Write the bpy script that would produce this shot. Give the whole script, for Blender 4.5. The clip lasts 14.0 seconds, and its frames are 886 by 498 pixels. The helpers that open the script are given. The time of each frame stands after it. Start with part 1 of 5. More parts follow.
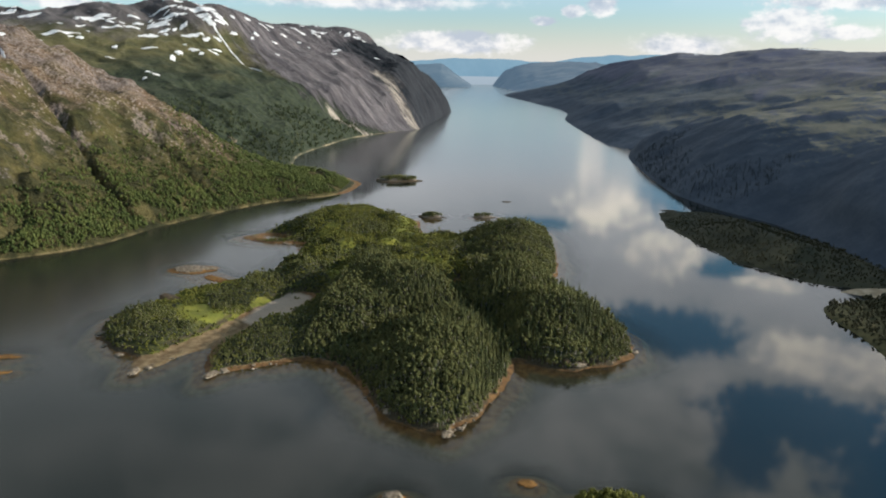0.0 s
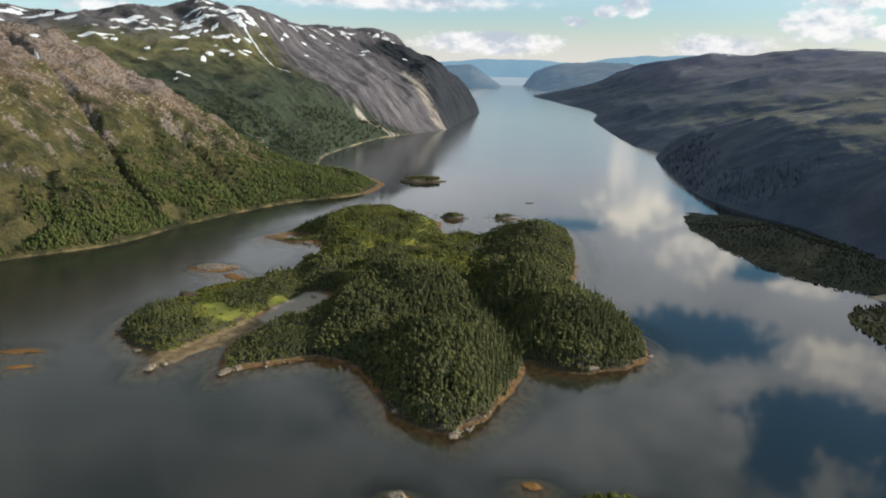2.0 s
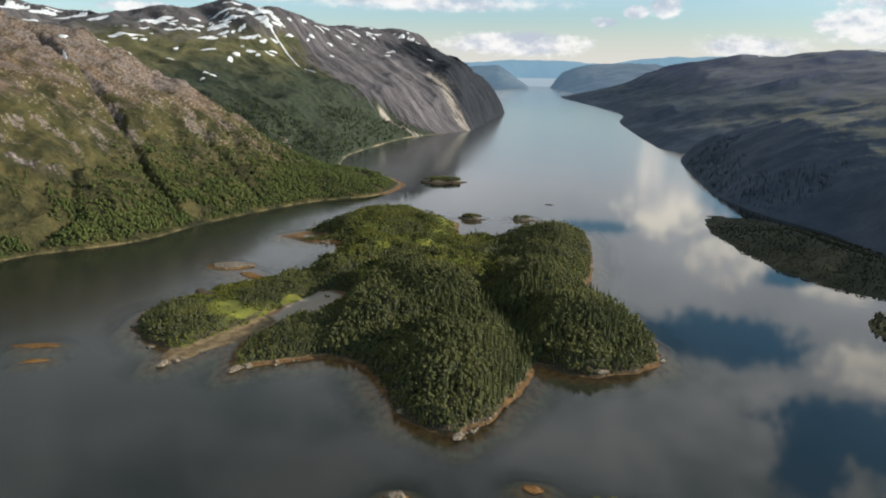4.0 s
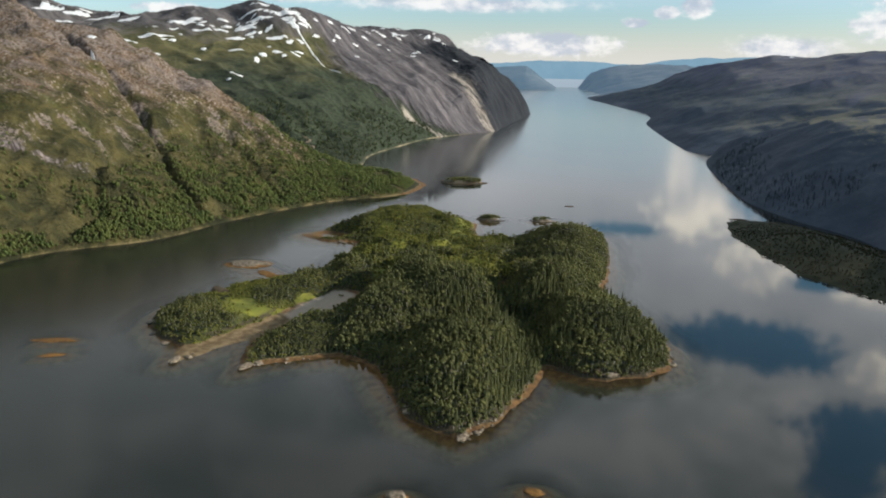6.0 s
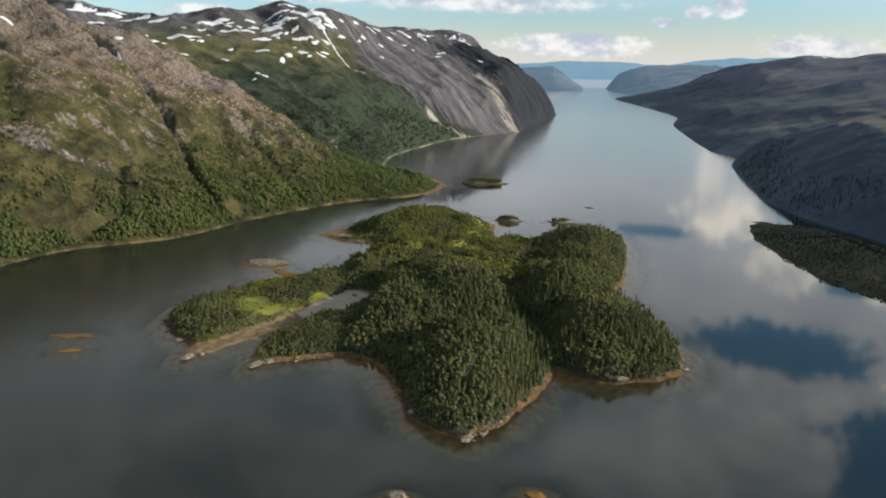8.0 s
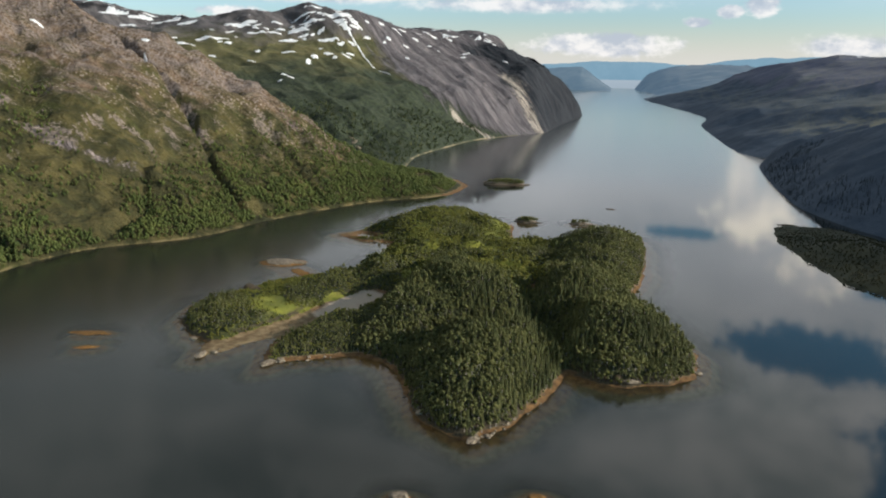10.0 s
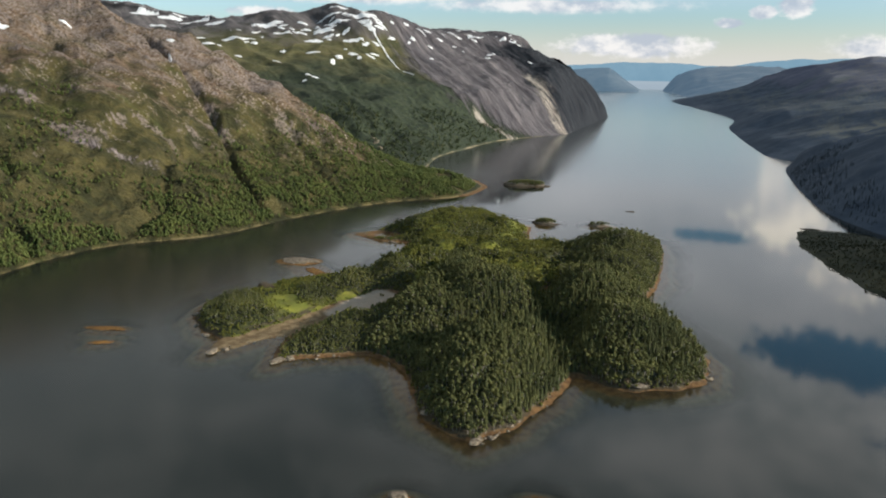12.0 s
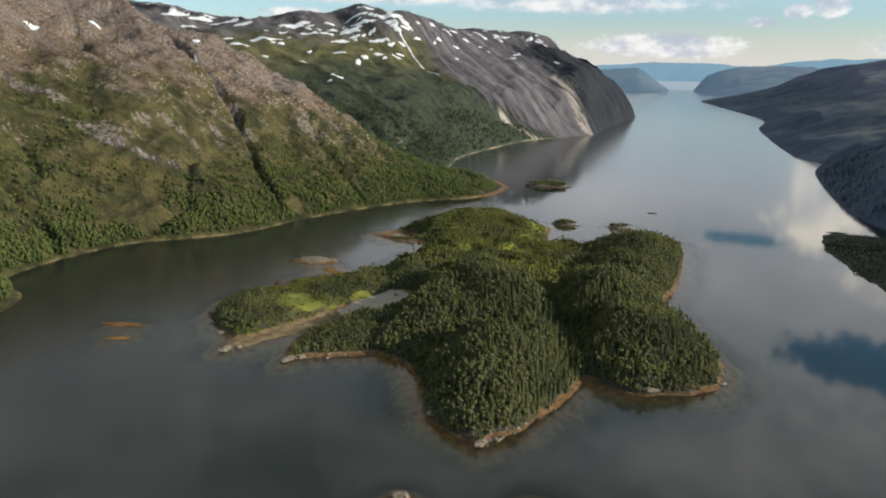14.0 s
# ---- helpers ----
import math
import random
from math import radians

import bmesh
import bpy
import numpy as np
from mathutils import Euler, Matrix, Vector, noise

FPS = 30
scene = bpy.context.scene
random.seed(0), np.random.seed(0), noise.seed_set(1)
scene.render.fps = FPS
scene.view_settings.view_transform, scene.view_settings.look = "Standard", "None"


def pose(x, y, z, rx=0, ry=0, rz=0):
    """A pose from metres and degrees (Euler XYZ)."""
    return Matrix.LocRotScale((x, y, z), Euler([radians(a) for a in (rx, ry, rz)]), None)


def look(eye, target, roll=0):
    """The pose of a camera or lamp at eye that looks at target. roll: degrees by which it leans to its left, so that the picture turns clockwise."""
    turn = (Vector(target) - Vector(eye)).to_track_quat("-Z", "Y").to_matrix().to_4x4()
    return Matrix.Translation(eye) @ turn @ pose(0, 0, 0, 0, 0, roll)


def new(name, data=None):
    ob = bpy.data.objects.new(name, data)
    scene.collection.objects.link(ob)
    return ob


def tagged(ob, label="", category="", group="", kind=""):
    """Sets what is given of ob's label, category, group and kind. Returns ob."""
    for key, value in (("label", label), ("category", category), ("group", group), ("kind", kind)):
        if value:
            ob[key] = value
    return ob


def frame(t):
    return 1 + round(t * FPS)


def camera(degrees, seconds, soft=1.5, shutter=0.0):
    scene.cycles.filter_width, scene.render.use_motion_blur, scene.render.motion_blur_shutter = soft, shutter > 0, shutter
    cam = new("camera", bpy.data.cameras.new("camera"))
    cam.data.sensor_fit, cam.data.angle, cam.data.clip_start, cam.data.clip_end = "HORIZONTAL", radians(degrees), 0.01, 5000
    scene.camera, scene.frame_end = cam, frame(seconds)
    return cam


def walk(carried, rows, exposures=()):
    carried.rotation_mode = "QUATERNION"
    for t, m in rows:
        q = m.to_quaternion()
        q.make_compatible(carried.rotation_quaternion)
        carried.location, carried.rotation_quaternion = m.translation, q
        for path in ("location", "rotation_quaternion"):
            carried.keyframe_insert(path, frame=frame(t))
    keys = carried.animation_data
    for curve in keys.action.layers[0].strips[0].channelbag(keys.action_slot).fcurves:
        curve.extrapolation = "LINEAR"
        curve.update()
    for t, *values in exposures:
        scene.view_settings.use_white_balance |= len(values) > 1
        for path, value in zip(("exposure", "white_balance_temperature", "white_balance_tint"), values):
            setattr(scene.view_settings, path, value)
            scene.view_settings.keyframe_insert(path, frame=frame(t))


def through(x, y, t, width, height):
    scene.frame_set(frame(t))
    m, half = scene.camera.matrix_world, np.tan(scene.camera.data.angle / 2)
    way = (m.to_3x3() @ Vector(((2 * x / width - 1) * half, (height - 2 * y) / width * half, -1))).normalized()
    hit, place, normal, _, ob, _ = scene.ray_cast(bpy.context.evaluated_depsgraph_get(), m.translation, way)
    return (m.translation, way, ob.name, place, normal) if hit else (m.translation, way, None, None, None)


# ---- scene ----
cam = camera(62.9, 14.0, soft=2.0)
PATH = [
    (0, (10.074, 0.287, 103.015), (9.941, 2.222, 102.53), 0.8),
    (0.5, (11.489, 0.497, 103.03), (11.334, 2.431, 102.545), 0.8),
    (1, (12.938, 0.632, 103.058), (12.763, 2.564, 102.574), 0.8),
    (1.5, (14.415, 0.739, 103.088), (14.221, 2.67, 102.603), 0.8),
    (2, (15.854, 0.829, 103.107), (15.641, 2.757, 102.623), 0.8),
    (2.5, (17.303, 1.031, 103.132), (17.072, 2.957, 102.648), 0.9),
    (3, (18.736, 1.267, 103.155), (18.487, 3.191, 102.671), 0.9),
    (5.5, (25.904, 2.426, 103.318), (25.566, 4.338, 102.835), 1.0),
    (6, (27.301, 2.653, 103.326), (26.945, 4.561, 102.843), 1.0),
    (6.5, (28.714, 2.944, 103.356), (28.341, 4.848, 102.873), 1.0),
    (7, (30.147, 3.267, 103.395), (29.755, 5.168, 102.913), 1.0),
    (7.5, (31.598, 3.612, 103.456), (31.189, 5.509, 102.973), 1.0),
    (8, (33.013, 3.972, 103.498), (32.586, 5.865, 103.015), 1.0),
    (10.5, (39.94, 5.915, 103.657), (39.424, 7.786, 103.175), 0.9),
    (11, (41.337, 6.315, 103.687), (40.805, 8.182, 103.205), 1.0),
    (11.5, (42.717, 6.774, 103.732), (42.167, 8.635, 103.249), 1.0),
    (12, (44.072, 7.217, 103.762), (43.505, 9.073, 103.28), 1.0),
    (12.5, (45.389, 7.685, 103.817), (44.806, 9.537, 103.335), 0.9),
    (13, (46.73, 8.174, 103.87), (46.131, 10.02, 103.388), 1.0),
    (13.5, (48.096, 8.72, 103.895), (47.478, 10.56, 103.412), 0.9),
    (14, (49.457, 9.282, 103.904), (48.819, 11.115, 103.421), 1.0),
]
walk(cam, [(t, look(eye, target, roll)) for t, eye, target, roll in PATH], exposures=[(0.0, 0.10, 5950, 12), (14.0, 0.03, 5990, 12)])
from mathutils.bvhtree import BVHTree

# ---- light ----
SUN_AZ, SUN_EL = 90.0, 18.5     # degrees right of +y, degrees up
sun_way = Vector((math.sin(radians(SUN_AZ)) * math.cos(radians(SUN_EL)), math.cos(radians(SUN_AZ)) * math.cos(radians(SUN_EL)), math.sin(radians(SUN_EL))))
sun = new("sun", bpy.data.lights.new("sun", "SUN"))
sun.data.energy, sun.data.angle, sun.data.color = 5.0, radians(0.6), (1.0, 0.88, 0.70)
sun.matrix_world = look(sun_way * 3000, (0, 0, 0))


# ---- small node toolbox ----
class Nodes:
    """Short hand for wiring a node tree."""

    def __init__(self, tree):
        self.tree = tree
        tree.nodes.clear()

    def add(self, kind, ins=(), **props):
        node = self.tree.nodes.new(kind)
        for k, v in props.items():
            setattr(node, k, v)
        for k, v in dict(ins).items():
            if isinstance(v, bpy.types.NodeSocket):
                self.tree.links.new(v, node.inputs[k])
            else:
                node.inputs[k].default_value = v
        return node

    def m(self, op, a, b=0.0, c=0.0, clamp=False):
        return self.add("ShaderNodeMath", {0: a, 1: b, 2: c}, operation=op, use_clamp=clamp).outputs[0]

    def step(self, v, lo, hi):
        """0 below lo, 1 above hi, smooth between."""
        return self.add("ShaderNodeMapRange", {0: v, 1: lo, 2: hi, 3: 0.0, 4: 1.0}, interpolation_type="SMOOTHSTEP").outputs[0]

    def noise(self, vec, scale, detail=4.0, rough=0.55, warp=0.0, w=0.0):
        return self.add("ShaderNodeTexNoise", {"Vector": vec, "W": w, "Scale": scale, "Detail": detail, "Roughness": rough, "Distortion": warp}, noise_dimensions="4D").outputs["Fac"]

    def mix(self, f, a, b):
        node = self.add("ShaderNodeMix", {0: f}, data_type="RGBA")
        for i, v in ((6, a), (7, b)):
            if isinstance(v, bpy.types.NodeSocket):
                self.tree.links.new(v, node.inputs[i])
            else:
                node.inputs[i].default_value = (*v, 1.0)
        return node.outputs[2]

    def scaled(self, vec, s):
        return self.add("ShaderNodeVectorMath", {0: vec, 1: s}, operation="MULTIPLY").outputs[0]


# ---- sky with clouds ----
world = bpy.data.worlds.new("world")
scene.world = world
world.use_nodes = True
N = Nodes(world.node_tree)
way = N.add("ShaderNodeTexCoord").outputs["Generated"]
sep = N.add("ShaderNodeSeparateXYZ", {0: way})
az = N.m("MULTIPLY", N.m("ARCTAN2", sep.outputs[0], sep.outputs[1]), 57.2958)
el = N.m("MULTIPLY", N.m("ARCSINE", sep.outputs[2]), 57.2958)
plane = N.add("ShaderNodeCombineXYZ", {0: az, 1: N.m("MULTIPLY", el, 1.7), 2: 0.0}).outputs[0]
sky = N.add("ShaderNodeTexSky", sky_type="NISHITA", sun_disc=False, sun_elevation=radians(SUN_EL), sun_rotation=radians(SUN_AZ), air_density=1.0, dust_density=1.2, ozone_density=1.5)
blue = N.mix(N.step(el, 6.0, 13.0), N.scaled(sky.outputs[0], (0.13, 0.148, 0.16)), N.scaled(sky.outputs[0], (0.036, 0.088, 0.100)))
rag = N.m("SUBTRACT", N.noise(plane, 0.35, 6.0, 0.6), 0.5)
rag_fine = N.m("SUBTRACT", N.noise(plane, 1.1, 5.0, 0.6), 0.5)


def cloud_blob(a, e, wa, we, ragged=2.2, edge=0.3, fine=1.2):
    """1 inside a ragged-edged cloud round azimuth a and elevation e (degrees), 0 outside."""
    dx = N.m("DIVIDE", N.m("SUBTRACT", az, a), wa)
    dy = N.m("DIVIDE", N.m("SUBTRACT", el, e), we)
    d = N.m("SQRT", N.m("ADD", N.m("MULTIPLY", dx, dx), N.m("MULTIPLY", dy, dy)))
    d = N.m("ADD", N.m("ADD", d, N.m("MULTIPLY", rag, -ragged)), N.m("MULTIPLY", rag_fine, -fine))
    return N.step(d, 1.0 + edge, 1.0 - edge)


def most(*vals):
    out = vals[0]
    for v in vals[1:]:
        out = N.m("MAXIMUM", out, v)
    return out


# a thin grey veil of cloud above, with blue gaps towards the right
veil_n = N.noise(plane, 0.06, 5.0, 0.55, w=3.0)
veil = N.m("MULTIPLY", N.step(el, 4.0, 9.0), N.step(N.m("ADD", veil_n, N.m("MULTIPLY", az, -0.002)), 0.24, 0.42))
gaps = most(cloud_blob(14.0, 19.3, 6.4, 1.8, 1.4, 0.22), cloud_blob(24.8, 24.0, 6.8, 2.1, 1.4, 0.22), cloud_blob(21.2, 26.6, 2.8, 3.0, 1.4, 0.3), cloud_blob(4.0, 11.7, 3.2, 0.45), cloud_blob(9.5, 5.0, 3.0, 1.9), cloud_blob(17.6, 14.2, 2.3, 0.8, 1.4, 0.25),
            cloud_blob(33.0, 26.0, 7.0, 4.0), cloud_blob(14.0, 8.4, 3.4, 2.2), cloud_blob(19.5, 11.5, 3.0, 1.2))
veil = N.m("MULTIPLY", veil, N.m("SUBTRACT", 1.0, N.m("MULTIPLY", gaps, 0.92)))
# white cumulus seen above the hills and mirrored in the water
low = most(cloud_blob(-3.3, 1.9, 5.2, 0.8, 1.2, 0.3), cloud_blob(3.3, 3.5, 0.9, 0.3), cloud_blob(5.7, 4.2, 0.75, 0.42), cloud_blob(7.6, 4.6, 1.05, 0.85), cloud_blob(13.6, 1.8, 3.2, 0.7, 1.2, 0.5),
           cloud_blob(20.4, 3.3, 2.7, 1.25), cloud_blob(24.0, 2.7, 1.9, 0.45), cloud_blob(24.5, 4.7, 6.0, 0.6), cloud_blob(-9.5, 4.7, 8.0, 0.45, 1.0, 0.6), cloud_blob(-30.6, 3.9, 2.0, 0.4), cloud_blob(-24.0, 5.2, 8.0, 0.5, 1.0, 0.6))
high = most(cloud_blob(7.6, 7.6, 1.0, 1.7, 1.6), cloud_blob(8.8, 10.4, 3.2, 1.7, 1.6), cloud_blob(13.4, 13.6, 3.0, 1.6, 1.6), cloud_blob(25.6, 19.7, 5.0, 1.5, 1.4, 0.2), cloud_blob(31.0, 19.4, 4.0, 1.6, 1.4, 0.2), cloud_blob(21.2, 15.0, 2.3, 0.45))
lit = N.step(N.m("ADD", N.noise(plane, 0.28, 4.0, 0.55, w=7.0), N.m("MULTIPLY", rag_fine, 0.4)), 0.36, 0.62)
cloud_col = N.mix(lit, (0.48, 0.51, 0.55), (0.94, 0.88, 0.79))
veil_col = N.mix(N.step(veil_n, 0.3, 0.7), (0.57, 0.58, 0.585), (0.87, 0.84, 0.81))
veil_col = N.mix(N.step(N.m("ADD", el, N.m("MULTIPLY", az, -0.25)), 12.0, 26.0), veil_col, N.scaled(veil_col, (0.82, 0.82, 0.80)))
veil_col = N.mix(N.step(N.m("ADD", el, N.m("MULTIPLY", az, -0.3)), 28.0, 38.0), veil_col, N.scaled(veil_col, (0.58, 0.60, 0.60)))
mottle = N.step(N.noise(plane, 0.13, 4.0, 0.6, 0.6, 11.0), 0.34, 0.66)
veil_col = N.mix(N.step(el, 14.0, 24.0), veil_col, N.mix(mottle, N.scaled(veil_col, (0.70, 0.76, 0.76)), N.scaled(veil_col, (1.16, 1.14, 1.10))))
horizon_glow = N.step(el, 4.2, 0.2)
col = N.mix(N.m("MULTIPLY", horizon_glow, 0.72), blue, (0.82, 0.76, 0.66))
col = N.mix(veil, col, veil_col)
col = N.mix(N.m("MULTIPLY", low, 0.85), col, cloud_col)
col = N.mix(high, col, N.mix(lit, (0.86, 0.82, 0.78), (1.6, 1.40, 1.12)))
col = N.mix(N.step(el, 0.02, -0.05), col, (0.42, 0.48, 0.50))
N.add("ShaderNodeOutputWorld", {0: N.add("ShaderNodeBackground", {0: col, 1: 1.07}).outputs[0]})


# ---- materials ----
def material(name, wire):
    """wire(N, pos) returns colour, roughness and the bump height (or None) with its distance."""
    mat = bpy.data.materials.new(name)
    mat.use_nodes = True
    n = Nodes(mat.node_tree)
    pos = n.add("ShaderNodeNewGeometry").outputs["Position"]
    got = wire(n, pos)
    ins = {"Base Color": got["color"], "Roughness": got.get("rough", 0.85), "Specular IOR Level": got.get("spec", 0.25)}
    if "bump" in got:
        ins["Normal"] = n.add("ShaderNodeBump", {"Height": got["bump"], "Distance": got.get("dist", 1.0), "Strength": got.get("strength", 0.6)}).outputs[0]
    out = n.add("ShaderNodeBsdfPrincipled", ins).outputs[0]
    if "through" in got:
        out = n.add("ShaderNodeMixShader", {0: got["through"], 1: out, 2: n.add("ShaderNodeBsdfTranslucent", {0: got["color"]}).outputs[0]}).outputs[0]
    n.add("ShaderNodeOutputMaterial", {0: out})
    return mat


def height_of(n, pos):
    return n.add("ShaderNodeSeparateXYZ", {0: pos}).outputs[2]


def near_line(n, pos, a, b, lo, hi, rag):
    """1 close to the plan line from a to b (within lo metres), 0 beyond hi."""
    q = n.add("ShaderNodeSeparateXYZ", {0: pos})
    dx, dy = b[0] - a[0], b[1] - a[1]
    l2 = dx * dx + dy * dy
    px, py = n.m("SUBTRACT", q.outputs[0], a[0]), n.m("SUBTRACT", q.outputs[1], a[1])
    t = n.m("DIVIDE", n.m("ADD", n.m("MULTIPLY", px, dx), n.m("MULTIPLY", py, dy)), l2, clamp=True)
    ex, ey = n.m("SUBTRACT", px, n.m("MULTIPLY", t, dx)), n.m("SUBTRACT", py, n.m("MULTIPLY", t, dy))
    d = n.m("SQRT", n.m("ADD", n.m("MULTIPLY", ex, ex), n.m("MULTIPLY", ey, ey)))
    return n.step(n.m("ADD", d, rag), hi, lo)


def steepness(n):
    """0 on level ground, towards 1 on a cliff."""
    return n.m("SUBTRACT", 1.0, n.add("ShaderNodeSeparateXYZ", {0: n.add("ShaderNodeNewGeometry").outputs["True Normal"]}).outputs[2])


def along(n, pos, fall, long, wide):
    """Coordinates drawn out along a fall line, for streaks that run downhill."""
    q = n.add("ShaderNodeSeparateXYZ", {0: pos})
    u = n.m("ADD", n.m("MULTIPLY", q.outputs[0], fall[0]), n.m("MULTIPLY", q.outputs[1], fall[1]))
    v = n.m("SUBTRACT", n.m("MULTIPLY", q.outputs[1], fall[0]), n.m("MULTIPLY", q.outputs[0], fall[1]))
    return n.add("ShaderNodeCombineXYZ", {0: n.m("MULTIPLY", u, long), 1: n.m("MULTIPLY", v, wide), 2: n.m("MULTIPLY", q.outputs[2], long)}).outputs[0]


def wire_hillside(n, pos):
    z = height_of(n, pos)
    big, mid, fine = n.noise(pos, 0.012, 5.0, 0.6), n.noise(pos, 0.06, 6.0, 0.65, 0.4), n.noise(pos, 0.45, 5.0, 0.65)
    grain = n.noise(pos, 1.3, 4.0, 0.7)
    streak = n.noise(along(n, pos, (0.97, 0.22), 0.03, 0.10), 1.0, 6.0, 0.65, 0.5)
    sward = n.noise(along(n, pos, (0.96, 0.26), 0.012, 0.040), 1.0, 4.0, 0.6, 0.6, 5.0)
    grass = n.mix(n.step(mid, 0.38, 0.66), (0.043, 0.043, 0.017), (0.130, 0.108, 0.038))
    grass = n.mix(n.m("MULTIPLY", n.step(sward, 0.54, 0.66), 0.7), grass, n.mix(n.step(fine, 0.35, 0.65), (0.054, 0.064, 0.018), (0.136, 0.138, 0.037)))
    grass = n.mix(n.m("MULTIPLY", n.step(grain, 0.46, 0.32), 0.6), grass, (0.016, 0.024, 0.008))
    heath = n.mix(n.step(fine, 0.35, 0.65), (0.100, 0.063, 0.039), (0.240, 0.160, 0.096))
    heath = n.mix(n.m("MULTIPLY", n.step(grain, 0.5, 0.66), 0.7), heath, (0.33, 0.25, 0.18))
    heath = n.mix(n.m("MULTIPLY", n.step(grain, 0.46, 0.32), 0.75), heath, (0.030, 0.026, 0.018))
    rib = n.noise(along(n, pos, (0.90, 0.43), 0.014, 0.12), 1.0, 5.0, 0.62, 0.4, 9.0)
    heath = n.mix(n.m("MULTIPLY", n.step(rib, 0.50, 0.62), 0.75), heath, n.mix(n.step(grain, 0.36, 0.64), (0.100, 0.078, 0.070), (0.31, 0.245, 0.21)))
    heath = n.mix(n.m("MULTIPLY", n.step(rib, 0.44, 0.36), 0.8), heath, n.mix(n.step(fine, 0.4, 0.6), (0.034, 0.030, 0.022), (0.100, 0.092, 0.036)))
    rock = n.mix(n.step(fine, 0.3, 0.7), (0.085, 0.066, 0.060), (0.34, 0.275, 0.235))
    cells = n.add("ShaderNodeTexVoronoi", {"Vector": pos, "Scale": 0.34, "Randomness": 1.0}).outputs["Distance"]
    stones = n.m("MULTIPLY", n.step(cells, 0.40, 0.28), n.step(mid, 0.44, 0.6))
    zz = n.m("ADD", z, n.m("ADD", n.m("MULTIPLY", n.m("SUBTRACT", big, 0.5), 170.0), n.m("MULTIPLY", n.m("SUBTRACT", streak, 0.5), 110.0)))
    north = n.add("ShaderNodeSeparateXYZ", {0: pos}).outputs[1]
    zz = n.m("ADD", zz, n.m("MULTIPLY", n.step(north, 450.0, 590.0), 46.0))
    heath = n.mix(n.m("MULTIPLY", n.step(sward, 0.46, 0.60), 0.55), heath, n.mix(n.step(fine, 0.36, 0.64), (0.050, 0.048, 0.020), (0.150, 0.125, 0.050)))
    col = n.mix(n.step(zz, 86.0, 116.0), grass, heath)
    col = n.mix(n.m("MULTIPLY", stones, n.m("ADD", 0.06, n.m("MULTIPLY", n.step(zz, 60.0, 105.0), 0.85))), col, (0.37, 0.30, 0.25))
    stony = n.m("MULTIPLY", n.step(n.m("ADD", streak, n.m("ADD", n.m("MULTIPLY", steepness(n), 0.25), n.m("MULTIPLY", n.m("SUBTRACT", fine, 0.5), 0.35))), 0.63, 0.70), n.step(z, 30.0, 62.0))
    col = n.mix(n.m("MULTIPLY", stony, 0.9), col, rock)
    col = n.mix(n.m("MULTIPLY", n.step(zz, 108.0, 146.0), n.step(n.m("ADD", fine, n.m("MULTIPLY", n.m("SUBTRACT", streak, 0.5), 0.6)), 0.44, 0.58)), col, rock)
    rag = n.m("ADD", n.m("MULTIPLY", n.m("SUBTRACT", mid, 0.4), 34.0), n.m("MULTIPLY", n.m("SUBTRACT", fine, 0.5), 16.0))
    band = n.m("MAXIMUM", near_line(n, pos, (-330, 390), (-279, 419), 1.0, 6.0, rag), near_line(n, pos, (-413, 398), (-370, 404), 0.0, 6.0, rag))
    face = n.noise(along(n, pos, (0.80, -0.60), 0.05, 0.6), 1.0, 4.0, 0.6)
    col = n.mix(n.m("MULTIPLY", band, 0.92), col, n.mix(n.step(face, 0.40, 0.60), (0.085, 0.066, 0.068), (0.40, 0.33, 0.32)))
    shore = n.m("MULTIPLY", n.step(n.m("ADD", z, n.m("MULTIPLY", n.m("SUBTRACT", fine, 0.5), 2.0)), 1.0, 0.4), n.step(mid, 0.42, 0.60))
    col = n.mix(shore, col, n.mix(fine, (0.14, 0.11, 0.04), (0.36, 0.28, 0.14)))
    return dict(color=col, bump=n.m("ADD", n.m("ADD", fine, n.m("MULTIPLY", grain, 0.35)), n.m("ADD", n.m("MULTIPLY", mid, 2.0), n.m("ADD", n.m("MULTIPLY", streak, 2.4), n.m("MULTIPLY", rib, 2.4)))), dist=2.6, strength=0.9, rough=0.9)


